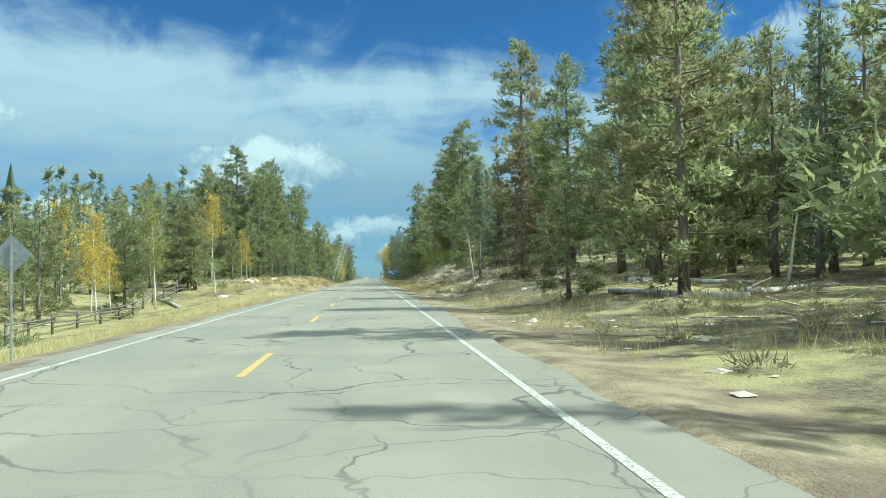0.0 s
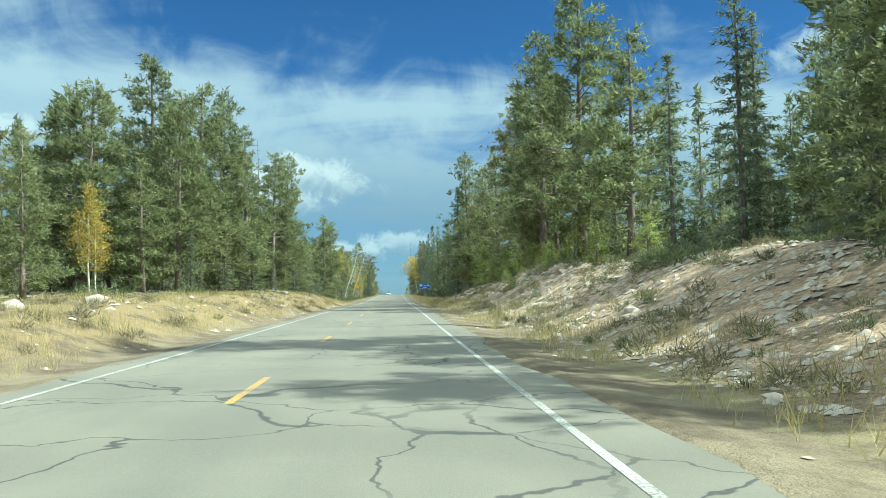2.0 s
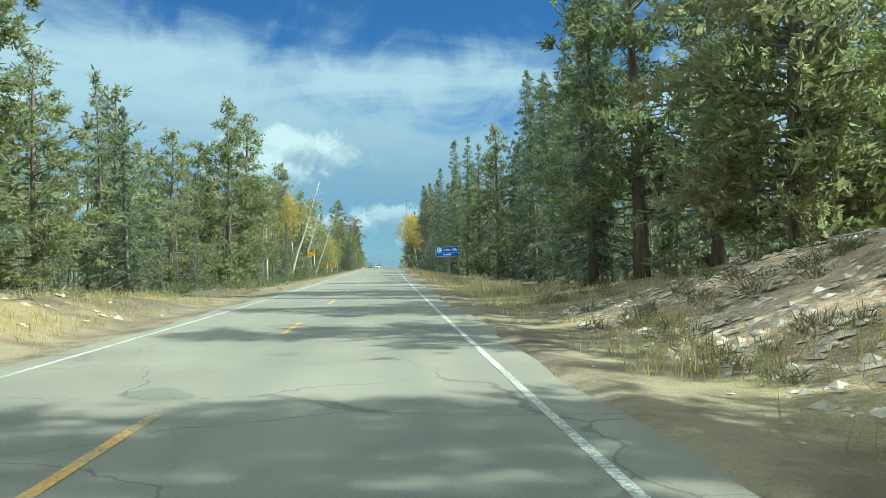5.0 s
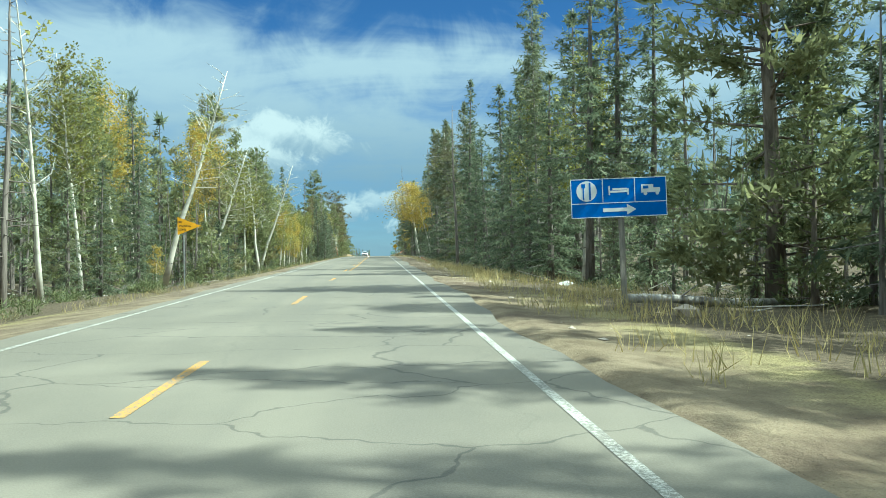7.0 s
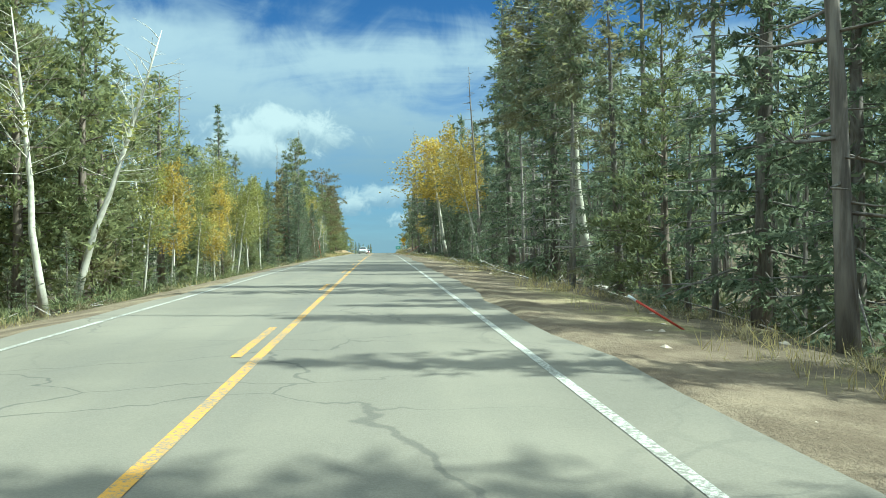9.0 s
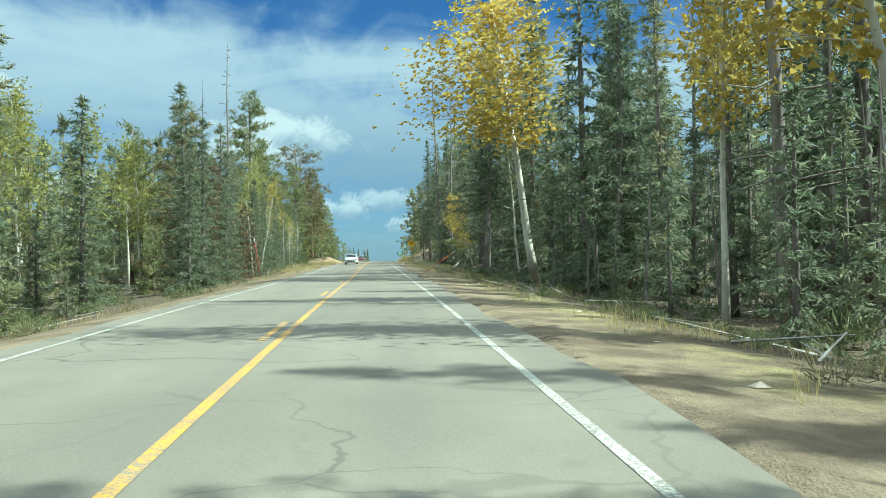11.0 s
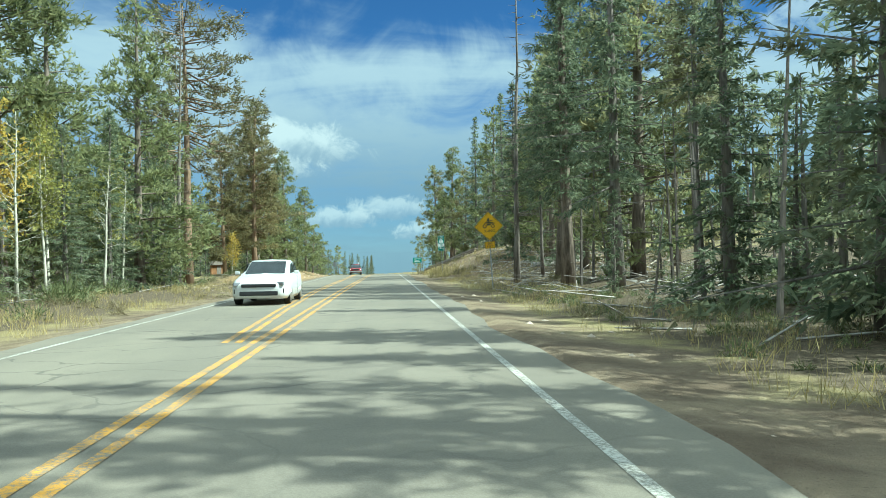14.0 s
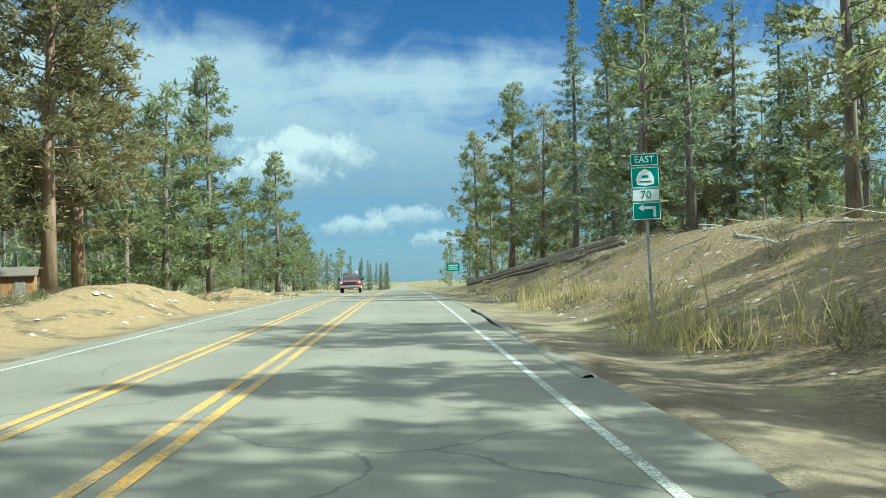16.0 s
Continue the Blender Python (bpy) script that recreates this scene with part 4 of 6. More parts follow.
# young pines that catch the sun on the crest of the bank
for x, y, h in ((13.2, 129, 2.4), (13.0, 124.2, 1.9), (13.4, 117.2, 2.8), (12.6, 139, 2.8), (12.9, 135, 2.9), (11.8, 105, 2.4), (12.4, 121, 2.0), (13.8, 112, 2.2), (12.2, 145, 3.2), (11.6, 152, 2.6), (12.0, 164, 5.5), (12.6, 98, 2.2), (8.6, 118, 1.0), (9.4, 126, 1.1)):
    stand("bright", x, y, h)
# white stems that stand out before the pines
for x, y, h, lean, wide in ((7.1, 53.2, 3.6, 7, 2.1), (16.6, 68.5, 6.8, 0, 1.7), (-13.6, 68.4, 3.0, 8, 1.8)):
    stand("bare", x, y, h, which=1, tilt=lean, turn=0, stout=wide)
# spruces leafy to the ground at the edge of the road
for x, y, h in ((-10.9, 366, 9), (-11.2, 371, 11), (-10.6, 375.5, 7), (-11.6, 380, 10), (-10.6, 388, 7.5), (-11.4, 393, 9), (-12.2, 399, 8), (-12.9, 374, 14), (-13.2, 386, 13), (-13.6, 395, 12), (-12.0, 403, 8), (-12.7, 408, 10), (-12.3, 414, 7), (-12.9, 419, 9), (-12.5, 425, 6), (-13.1, 431, 8), (-12.8, 437, 7), (-13.2, 443, 9), (-14.2, 448, 8), (-13.6, 453, 10), (-15.6, 458, 11), (-13.5, 357, 10),
                (8.5, 417, 13), (10.2, 415.5, 16), (8.9, 245.5, 11), (8.8, 256, 10), (9.3, 262, 14), (8.7, 249.5, 7), (9.0, 270, 12), (9.1, 278, 11), (8.9, 292, 12),
                (-15.6, 120, 5), (-15.9, 133, 6), (-16.2, 148, 7), (-15.5, 158, 5), (-15.3, 176, 8)):
    stand("spruce", x, y, h, which=2, stout=1.15)

# the rest of the first rows of trees, in the gaps that the known ones leave
MIX_RIGHT = ((-10, "pine pine pine spruce young"), (60, "pine spruce pine spruce pine"), (150, "spruce spruce pine spruce pine"), (200, "spruce spruce spruce fir pine"),
             (285, "spruce spruce pole spruce spruce spruce pole snag"), (400, "spruce pine fir snag fir"), (450, "pine spruce pine spruce"))
MIX_LEFT = ((-10, "pine pine young gold"), (110, "pine pine pine spruce"), (180, "spruce pine spruce lime"), (240, "lime pine bare spruce pine gold pine lime"),
            (330, "spruce pine lime spruce lime"), (430, "pine pine young pine"))


def mix_at(table, y):
    return [m for start, m in table if y >= start][-1].split()


def free(x, y, gap):
    if 226 < y < 254 and -13.4 < x < 0:     # open ground before the pennant sign
        return False
    if 20 < y < 66 and 7 < x < 22:           # the clearing above the cut bank
        return False
    return all((x - a) ** 2 + (y - b) ** 2 > gap * gap for a, b in standing)


# pines that close the clearing on the right
for _ in range(64):
    x, y = plant.uniform(20, 44), plant.uniform(-4, 68)
    if free(x, y, 3.0) or (x > 22 and all((x - a) ** 2 + (y - b) ** 2 > 8 for a, b in standing)):
        stand(plant.choice(("back_pine", "back_pine", "back_spruce")), x, y, plant.uniform(13, 19))


def tree_line(y, side):
    """Where the trees begin, in metres from the middle of the world."""
    if side > 0:
        return float(np.interp(y, (-20, 57, 80, 100, 150, 170, 188, 205, 222, 240, 300, 440, 455, 480, 500, 560, 640), (12, 12, 17, 19, 19, 14.6, 11.4, 14, 12.5, 10, 8.6, 8.6, 11, 13, 14.5, 12.5, 10)))
    return float(np.interp(y, (-20, 60, 78, 95, 115, 165, 190, 217, 240, 330, 370, 407, 430, 440, 470, 500, 560, 640), (-26, -22, -18.5, -17.5, -19, -19, -17, -15.5, -14, -14.4, -15.5, -16, -14.5, -14, -16, -17, -15.5, -12)))


def tall(y, side):
    """How tall the common trees stand there."""
    if side > 0:
        return float(np.interp(y, (0, 50, 72, 106, 130, 190, 240, 330, 395, 455, 480, 540, 600), (18, 18, 13, 13, 19, 19, 16.5, 17.5, 15, 15, 19, 19, 12)))
    return float(np.interp(y, (0, 60, 100, 130, 180, 210, 250, 340, 380, 430, 470, 520, 600), (6, 7.5, 11, 17, 17, 13, 15, 16, 12, 13, 14, 14, 9)))


for side, table in ((1, MIX_RIGHT), (-1, MIX_LEFT)):
    y = -6.0
    while y < 600:
        y += (plant.uniform(2.3, 4.6) if side > 0 else plant.uniform(1.7, 3.6)) if 185 < y < 470 else plant.uniform(2.4, 4.6) if y < 480 else plant.uniform(5, 9)
        x = tree_line(y, side) + side * (plant.random() ** 1.6) * 9
        kind = plant.choice(mix_at(table, y))
        if kind in ("spruce", "pine") and plant.random() < 0.18:
            kind = "young"
        if side > 0 and 45 < y < 160 and plant.random() < 0.4:
            continue
        if kind in ("pine", "spruce"):
            kind = "back_" + kind
        if free(x, y, 2.3 if kind != "young" else 1.4):
            stand(kind, x, y, None if kind == "young" else tall(y, side) * plant.uniform(0.7, 1.1))


# the depth of the woods: one sheet of many trees
sow_far = np.random.default_rng(5)
woods = {"wood": Pile(), "pine": Pile(), "spruce": Pile()}
light = {}
for kind, maker in (("pine", pine_mesh), ("spruce", spruce_mesh)):
    light[kind] = []
    for s in range(3):
        h = (18, 21, 15)[s]
        _, w_, l_ = maker(200 + s, h, (0.10, 0.18, 0.04)[s], (3.4, 3.2, 3.0)[s], 0.22, 1.1)
        light[kind].append((h, tube([(0, 0, -0.3), (0.1, 0, h * 0.5), (0, 0, h)], [0.2, 0.13, 0.02], 5, False), (np.concatenate(l_.v), l_.f)))
for side in (1, -1):
    y = -15.0
    while y < 660:
        y += plant.uniform(0.8, 1.7)
        x = tree_line(y, side) + side * (6 + 30 * plant.random() ** 1.2)
        if y > 600:
            x = side * plant.uniform(9, 45) - 2
        kind = "pine" if plant.random() < (0.5 if y < 180 or y > 430 else 0.25) else "spruce"
        if side > 0 and plant.random() < (0.6 if 60 < y < 150 or 385 < y < 470 else 0.45):
            continue
        if side > 0 and 20 < y < 66 and x < 24:
            continue
        h, wood, leaf = light[kind][plant.randrange(3)]
        s, a = tall(y, side) / h * plant.uniform(0.75, 1.1) * (0.85 if side > 0 else 1.0), plant.uniform(0, 6.28)
        rot = np.array([[math.cos(a), -math.sin(a), 0], [math.sin(a), math.cos(a), 0], [0, 0, 1]]) * s
        at = np.array([x, y, ground_at(x, y)])
        woods["wood"].put(wood[0] @ rot.T + at, wood[1])
        woods[kind].put(leaf[0] @ rot.T + at, np.array(leaf[1]))
# thin dead stems crowd the shade on both sides
for _ in range(560):
    y = plant.uniform(185, 440)
    side = 1 if plant.random() < 0.7 else -1
    x = tree_line(y, side) + side * plant.uniform(-0.6, 14)
    h = plant.uniform(3, 9)
    z = ground_at(x, y)
    woods["wood"].put(*tube([(x, y, z - 0.2), (x + plant.uniform(-0.5, 0.5), y + plant.uniform(-0.5, 0.5), z + h)], [0.035 + 0.006 * h, 0.015], 5, False))
# and past that the forest rolls on in coarse crowns
for _ in range(2000):
    y, side = plant.uniform(-60, 740), plant.choice((-1, 1))
    x = side * (46 + 120 * plant.random() ** 1.3)
    h, r = plant.uniform(9, 17), plant.uniform(1.8, 3.0)
    z = ground_at(x, y)
    turn = plant.uniform(0, 6)
    for lo, hi, w in ((0.08, 0.50, 1.0), (0.30, 0.75, 0.75), (0.55, 1.0, 0.48)):
        k = np.arange(7) * 2 * math.pi / 7 + turn + lo * 5
        rim = np.stack([x + np.cos(k) * r * w * sow_far.uniform(0.6, 1.25, 7), y + np.sin(k) * r * w * sow_far.uniform(0.6, 1.25, 7), z + h * lo + sow_far.normal(0, 0.35, 7)], 1)
        woods["spruce"].put(np.vstack([rim, [(x, y, z + h * hi)]]), [(i, (i + 1) % 7, 7) for i in range(7)])
deep = tagged(new("deep_woods"), "dense dark conifer woods behind the first trees", "woods", kind="stuff")
part("trunks", woods["wood"].mesh("trunks", SPRUCE_BARK), SPRUCE_BARK, deep)
part("pine_crowns", woods["pine"].mesh("pine_crowns", PINE_LEAF), PINE_LEAF, deep)
part("spruce_crowns", woods["spruce"].mesh("spruce_crowns", SPRUCE_LEAF), SPRUCE_LEAF, deep)

# ---- low growth, stones and dead wood ----------------------------------
sow = np.random.default_rng(21)


def on_ground(x, y):
    return np.stack([x, y, ground_z(x, y)], 1)


def grass_patch(pile, n, x0, x1, y0, y1, high, clump=0.0):
    x, y = sow.uniform(x0, x1, n), sow.uniform(y0, y1, n)
    if clump:
        keep = np.sin(x * 1.3 + 2 * np.sin(y * 0.4)) + np.sin(y * 0.9 + x * 0.5) + sow.normal(0, 0.5, n) > clump
        x, y = x[keep], y[keep]
    c = on_ground(x, y)
    c[:, :2] += sow.normal(0, 0.12, (len(x), 2))
    pile.put(*blades(sow, c, np.tile((0, 0, 1.0), (len(x), 1)), high, 0.02, 7, 0.33))


straw = Pile()
for n, x0, x1, y0, y1, high, clump in ((5200, -17, -6.8, 2, 75, 0.30, 0.1), (3000, 3.4, 9, 168, 262, 0.42, 0.1), (1000, 4.0, 7.4, 466, 530, 0.45, 1.1), (2600, 3.6, 12, 10, 60, 0.32, 0.4),
                                       (3200, 3.5, 7, 56, 165, 0.38, 0.1), (12000, -16.5, -7.0, 72, 182, 0.27, -0.25), (1300, -9.5, -6.6, 180, 430, 0.28, 0.3), (2600, 3.9, 6.8, 240, 380, 0.27, 0.5), (2400, 4.1, 8.0, 380, 462, 0.3, 0.1),
                                       (900, -16, -8.5, 440, 530, 0.28, 0.5), (2600, -13, -7.4, 395, 468, 0.3, -0.1), (1400, 5, 16, 440, 520, 0.35, 0.2), (1500, 9, 24, 0, 60, 0.3, 0.5), (900, 4.2, 6.6, 464, 500, 0.8, 1.5), (1300, 6, 13, 458, 500, 0.3, 0.6)):
    grass_patch(straw, n, x0, x1, y0, y1, high, clump)
dry_grass = tagged(new("dry_grass", straw.mesh("dry_grass", GRASS)), "straw-coloured dry grass tufts along the verge", "grass", kind="stuff")


def shrubs(pile, n, x0, x1, y0, y1, size):
    for _ in range(n):
        x, y = sow.uniform(x0, x1), sow.uniform(y0, y1)
        r = size * sow.uniform(0.5, 1.3)
        k = int(18 + 44 * r)
        d = unit(sow.normal(0, 1, (k, 3)) * (1, 1, 0.8))
        d[:, 2] = np.abs(d[:, 2])
        c = np.array([x, y, ground_at(x, y)]) + d * r * sow.uniform(0.3, 0.9, (k, 1)) * (1, 1, 0.75)
        pile.put(*blades(sow, c, d + (0, 0, 0.5), 0.30 * r + 0.06, 0.06, 4, 0.9))


brush, green = Pile(), Pile()
for n, x0, x1, y0, y1, size in ((120, 5, 22, 0, 58, 0.5), (520, 4.6, 15, 45, 178, 0.42), (150, -15, -7.6, 70, 178, 0.4), (90, 4.8, 16, 440, 520, 0.5), (70, -16, -8.5, 430, 530, 0.4), (60, -20, -9, 180, 430, 0.4), (110, 4.5, 8.5, 240, 445, 0.32), (60, -10.5, -6.6, 180, 440, 0.3)):
    shrubs(brush, n, x0, x1, y0, y1, size)
for n, x0, x1, y0, y1, size in ((240, 4.8, 14, 48, 172, 0.34), (90, 10.5, 20, 55, 165, 0.9), (120, -16, -9.5, 180, 440, 0.9), (170, 7.8, 16, 225, 440, 0.8), (260, 5.2, 8.6, 330, 440, 0.28), (50, -22, -13, 20, 175, 0.9), (30, -17, -11, 445, 520, 0.7), (24, 13, 22, 474, 520, 0.7)):
    shrubs(green, n, x0, x1, y0, y1, size)
tagged(new("brush", brush.mesh("brush", SAGE)), "dull grey-brown sagebrush and dead weeds", "brush", kind="stuff")
tagged(new("undergrowth", green.mesh("undergrowth", GREEN_SHRUB)), "low green undergrowth at the edge of the woods", "undergrowth", kind="stuff")


def stone_shape(r, squash=0.6):
    bm = bmesh.new()
    bmesh.ops.create_icosphere(bm, subdivisions=1, radius=1.0)
    for v in bm.verts:
        v.co *= r * sow.uniform(0.7, 1.2)
        v.co.z *= squash
    co = np.array([v.co[:] for v in bm.verts])
    fs = [tuple(v.index for v in f.verts) for f in bm.faces]
    bm.free()
    return co, fs


shapes = [stone_shape(1.0, s) for s in (0.45, 0.6, 0.7, 0.5, 0.35, 0.55)]


def chip(squash):
    """A small split stone of eight faces."""
    v = np.array([(1, 0, 0), (0, 1, 0), (-1, 0, 0), (0, -1, 0), (0, 0, squash), (0, 0, -squash)], float) * sow.uniform(0.7, 1.25, (6, 1)) + sow.normal(0, 0.12, (6, 3)) * (1, 1, 0.4)
    return v, [(0, 1, 4), (1, 2, 4), (2, 3, 4), (3, 0, 4), (1, 0, 5), (2, 1, 5), (3, 2, 5), (0, 3, 5)]


chips = [chip(s) for s in (0.3, 0.4, 0.5, 0.35, 0.25, 0.45)]
rubble = Pile()
for n, x0, x1, y0, y1, r in ((450, 4.6, 16, 44, 152, 0.12), (12500, 4.6, 15, 46, 172, 0.095), (350, -12, -6.8, 70, 175, 0.10), (300, 3.0, 6, 20, 440, 0.06), (1300, 4.8, 18, 448, 525, 0.07), (250, -13, -8, 445, 525, 0.09), (90, 4, 14, 8, 52, 0.10)):
    for _ in range(n):
        x, y = sow.uniform(x0, x1), sow.uniform(y0, y1)
        co, fs = (chips if r < 0.11 else shapes)[sow.integers(6)]
        s, a = r * sow.uniform(0.3, 1.5) ** 1.4, sow.uniform(0, 6.28)
        rot = np.array([[math.cos(a), -math.sin(a), 0], [math.sin(a), math.cos(a), 0], [0, 0, 1]]) * s
        co = co @ rot.T + (x, y, 0.1 * s)
        rubble.put(co + np.outer(ground_z(co[:, 0], co[:, 1]), (0, 0, 1)), fs)
tagged(new("rubble", rubble.mesh("rubble", STONE)), "broken pale stones strewn over the cut bank", "stones", kind="stuff")
for x, y, r in ((-13.7, 86.4, 0.75), (-13.0, 87.4, 0.45), (-12.6, 66.0, 0.5), (-11.4, 90.5, 0.5), (7.3, 84, 0.28), (9.0, 96, 0.3), (10.4, 108, 0.34), (8.2, 118, 0.26), (10.8, 72, 0.3), (6.4, 222, 0.3), (9.6, 128, 0.3)):
    co, fs = stone_shape(r, 0.6)
    ob = new("boulder", mesh_of("boulder", co, fs, STONE))
    ob.location = (x, y, ground_at(x, y) + 0.12 * r)
    tagged(ob, "pale rough boulder half sunk in the verge", "rock", "boulders")


def log(x0, y0, x1, y1, r, label="grey fallen log lying on the ground", lift=0.0, lift2=None, mat=DEAD_WOOD):
    n = 6
    p = np.linspace((x0, y0), (x1, y1), n)
    z = ground_z(p[:, 0], p[:, 1])
    z = np.linspace(z[0], z[-1], n) * 0.5 + z * 0.5 + r * 0.6 + np.linspace(lift, lift if lift2 is None else lift2, n)
    pts = np.column_stack([p + sow.normal(0, 0.06, (n, 2)), z])
    pile = Pile().put(*tube(pts, np.linspace(r, r * 0.6, n) * sow.uniform(0.9, 1.1, n), 8))
    for _ in range(5):
        i = sow.integers(1, n - 1)
        e = pts[i] + np.array([sow.normal(0, 0.4), sow.normal(0, 0.4), sow.uniform(0.1, 0.6)])
        pile.put(*tube([pts[i], e], [r * 0.22, 0.01], 4, False))
    tagged(new("fallen_log", pile.mesh("fallen_log", mat, True)), label, "log", "fallen logs")


for a in ((12.4, 24.5, 9.4, 30.0, 0.17), (13.5, 27, 18.5, 31, 0.15), (13.0, 38, 18.5, 36, 0.20), (10.5, 52, 14.5, 56, 0.14), (11.6, 168, 12.4, 155, 0.12), (9.5, 119, 11.5, 113, 0.05),
          (6.2, 225.6, 14.5, 228.5, 0.13), (12.5, 224, 19.5, 226, 0.16), (9.8, 480, 12.4, 492, 0.08),
          (10.3, 457.5, 14.5, 459, 0.20), (9.5, 462, 16, 464, 0.14), (12, 470, 18, 474, 0.16), (-10.8, 137, -13.2, 142, 0.18), (-12.5, 128, -10.9, 133, 0.15), (-15.5, 63, -19, 70, 0.15), (8.6, 405, 12.8, 408, 0.10),
          (8.0, 293, 12.0, 297, 0.10), (9.0, 310, 13.0, 316, 0.12), (-10.5, 395, -13.5, 402, 0.12)):
    log(*a)
for a in ((11.2, 500, 7.4, 548, 0.34), (11.6, 504, 8.4, 540, 0.28), (10.6, 506, 7.0, 545, 0.24), (10.9, 498, 8.6, 532, 0.16), (9.9, 502, 7.2, 530, 0.14), (13.0, 496, 10.2, 506, 0.10)):
    log(*a, "dark felled trunk lying down the bank", mat=PINE_BARK)
log(8.0, 299.0, 13.2, 294.0, 0.05, "long dead pole leaning across the standing trees", 1.7, 2.2)
log(7.4, 395.5, 8.8, 399.5, 0.08, "thin broken branch propped against the trees", 0.0, 1.3)
log(13.2, 392.0, 11.0, 389.0, 0.10, "broken dead stem leaning in the shade", 0.0, 1.8)

litter = Pile()
for _ in range(1700):
    y = sow.uniform(5, 520)
    side = 1 if sow.random() < 0.65 else -1
    x = tree_line(y, side) + side * sow.uniform(-3.0, 9)
    a, l = sow.uniform(0, 6.28), sow.uniform(0.5, 2.4)
    z = ground_at(x, y)
    litter.put(*tube([(x, y, z + 0.03), (x + math.cos(a) * l, y + math.sin(a) * l, ground_at(x + math.cos(a) * l, y + math.sin(a) * l) + sow.uniform(0.02, 0.5))], [0.03, 0.012], 4, False))
for _ in range(260):
    x, y = sow.uniform(7.5, 20), sow.uniform(428, 468)
    a, l = sow.uniform(0, 6.28), sow.uniform(0.6, 3.0)
    z = ground_at(x, y)
    litter.put(*tube([(x, y, z + 0.03), (x + math.cos(a) * l, y + math.sin(a) * l, ground_at(x + math.cos(a) * l, y + math.sin(a) * l) + sow.uniform(0.02, 0.6))], [0.035, 0.012], 4, False))
tagged(new("dead_branches", litter.mesh("dead_branches", DEAD_WOOD)), "fallen dead branches scattered under the trees", "branches", kind="stuff")

# dark spruces beyond the crest
for x, y, h in ((-12.5, 640, 8), (-10.8, 652, 7), (-9.2, 660, 8), (-7.6, 668, 7.5), (-9.9, 690, 8), (-14.5, 632, 7), (-12.0, 676, 9), (-16.0, 622, 8), (-13.6, 700, 9), (-7.0, 690, 8), (-7.4, 715, 9), (-6.9, 742, 10), (-7.1, 770, 11), (-7.3, 800, 12)):
    stand("spruce", x, y, h)

# ---- signs -------------------------------------------------------------
YELLOW = mat_plain("yellow_sign_sheeting", (0.80, 0.45, 0.012), 0.45, vary=0.06, scale=2.0)
ORANGE = mat_plain("faded_amber_sign_sheeting", (0.78, 0.38, 0.01), 0.5, vary=0.10)
BLUE = mat_plain("blue_sign_sheeting", (0.012, 0.13, 0.52), 0.4, vary=0.06)
GREEN = mat_plain("green_sign_sheeting", (0.01, 0.22, 0.17), 0.4, vary=0.08)
SIGN_WHITE = mat_plain("white_sign_sheeting", (0.76, 0.78, 0.78), 0.45, vary=0.04)
SIGN_BLACK = mat_plain("black_sign_ink", (0.02, 0.02, 0.022), 0.5, vary=0.05)
FADED_INK = mat_plain("faded_black_sign_ink", (0.10, 0.085, 0.045), 0.6, vary=0.35, scale=9.0)
ALUMINIUM = mat_plain("bare_grey_aluminium", (0.33, 0.34, 0.36), 0.5, 0.7, vary=0.1)
STEEL = mat_plain("galvanised_steel_post", (0.36, 0.36, 0.35), 0.55, 0.5, vary=0.15)
POST_WOOD = mat_bark("weathered_grey_wood", (0.20, 0.175, 0.145), (0.38, 0.345, 0.295), 8.0, 0.1)
RED_PAINT = mat_plain("red_orange_paint", (0.50, 0.065, 0.04), 0.5, vary=0.12)


def plate_bm(outline, depth=0.004, y=0.0):
    """A flat plate in the x-z plane that faces -y, with its front at y."""
    bm = bmesh.new()
    front = [bm.verts.new((a, y, b)) for a, b in outline]
    back = [bm.verts.new((a, y + depth, b)) for a, b in outline]
    bm.faces.new(front)
    bm.faces.new(back[::-1])
    for i in range(len(front)):
        j = (i + 1) % len(front)
        bm.faces.new((front[j], front[i], back[i], back[j]))
    bmesh.ops.recalc_face_normals(bm, faces=bm.faces[:])
    return bm


def rounded(w, h, r, n=4):
    out = []
    for cx, cz, a0 in ((w / 2 - r, h / 2 - r, 0), (-w / 2 + r, h / 2 - r, 90), (-w / 2 + r, -h / 2 + r, 180), (w / 2 - r, -h / 2 + r, 270)):
        for k in range(n + 1):
            a = radians(a0 + 90 * k / n)
            out.append((cx + r * math.cos(a), cz + r * math.sin(a)))
    return out


def circle(cx, cz, r, n=20):
    return [(cx + r * math.cos(2 * math.pi * k / n), cz + r * math.sin(2 * math.pi * k / n)) for k in range(n)]


def box2(cx, cz, w, h):
    return [(cx + w / 2, cz + h / 2), (cx - w / 2, cz + h / 2), (cx - w / 2, cz - h / 2), (cx + w / 2, cz - h / 2)]


def shapes_bm(outlines, y):
    bm = bmesh.new()
    for o in outlines:
        piece = plate_bm(o, 0.002, y)
        me = bpy.data.meshes.new("tmp")
        piece.to_mesh(me)
        piece.free()
        bm.from_mesh(me)
        bpy.data.meshes.remove(me)
    return bm


def lettering(text, size, cx, cz, y, mat, parent, name="lettering", label=""):
    cu = bpy.data.curves.new("text", "FONT")
    cu.body, cu.size, cu.align_x, cu.align_y, cu.extrude = text, size, "CENTER", "CENTER", 0.001
    cu.resolution_u = 3
    tmp = new("tmp_text", cu)
    me = bpy.data.meshes.new_from_object(tmp.evaluated_get(bpy.context.evaluated_depsgraph_get()))
    bpy.data.objects.remove(tmp)
    me.transform(pose(cx, y, cz, 90, 0, 0))
    me.materials.append(mat)
    return part(name, me, mat, parent, label)


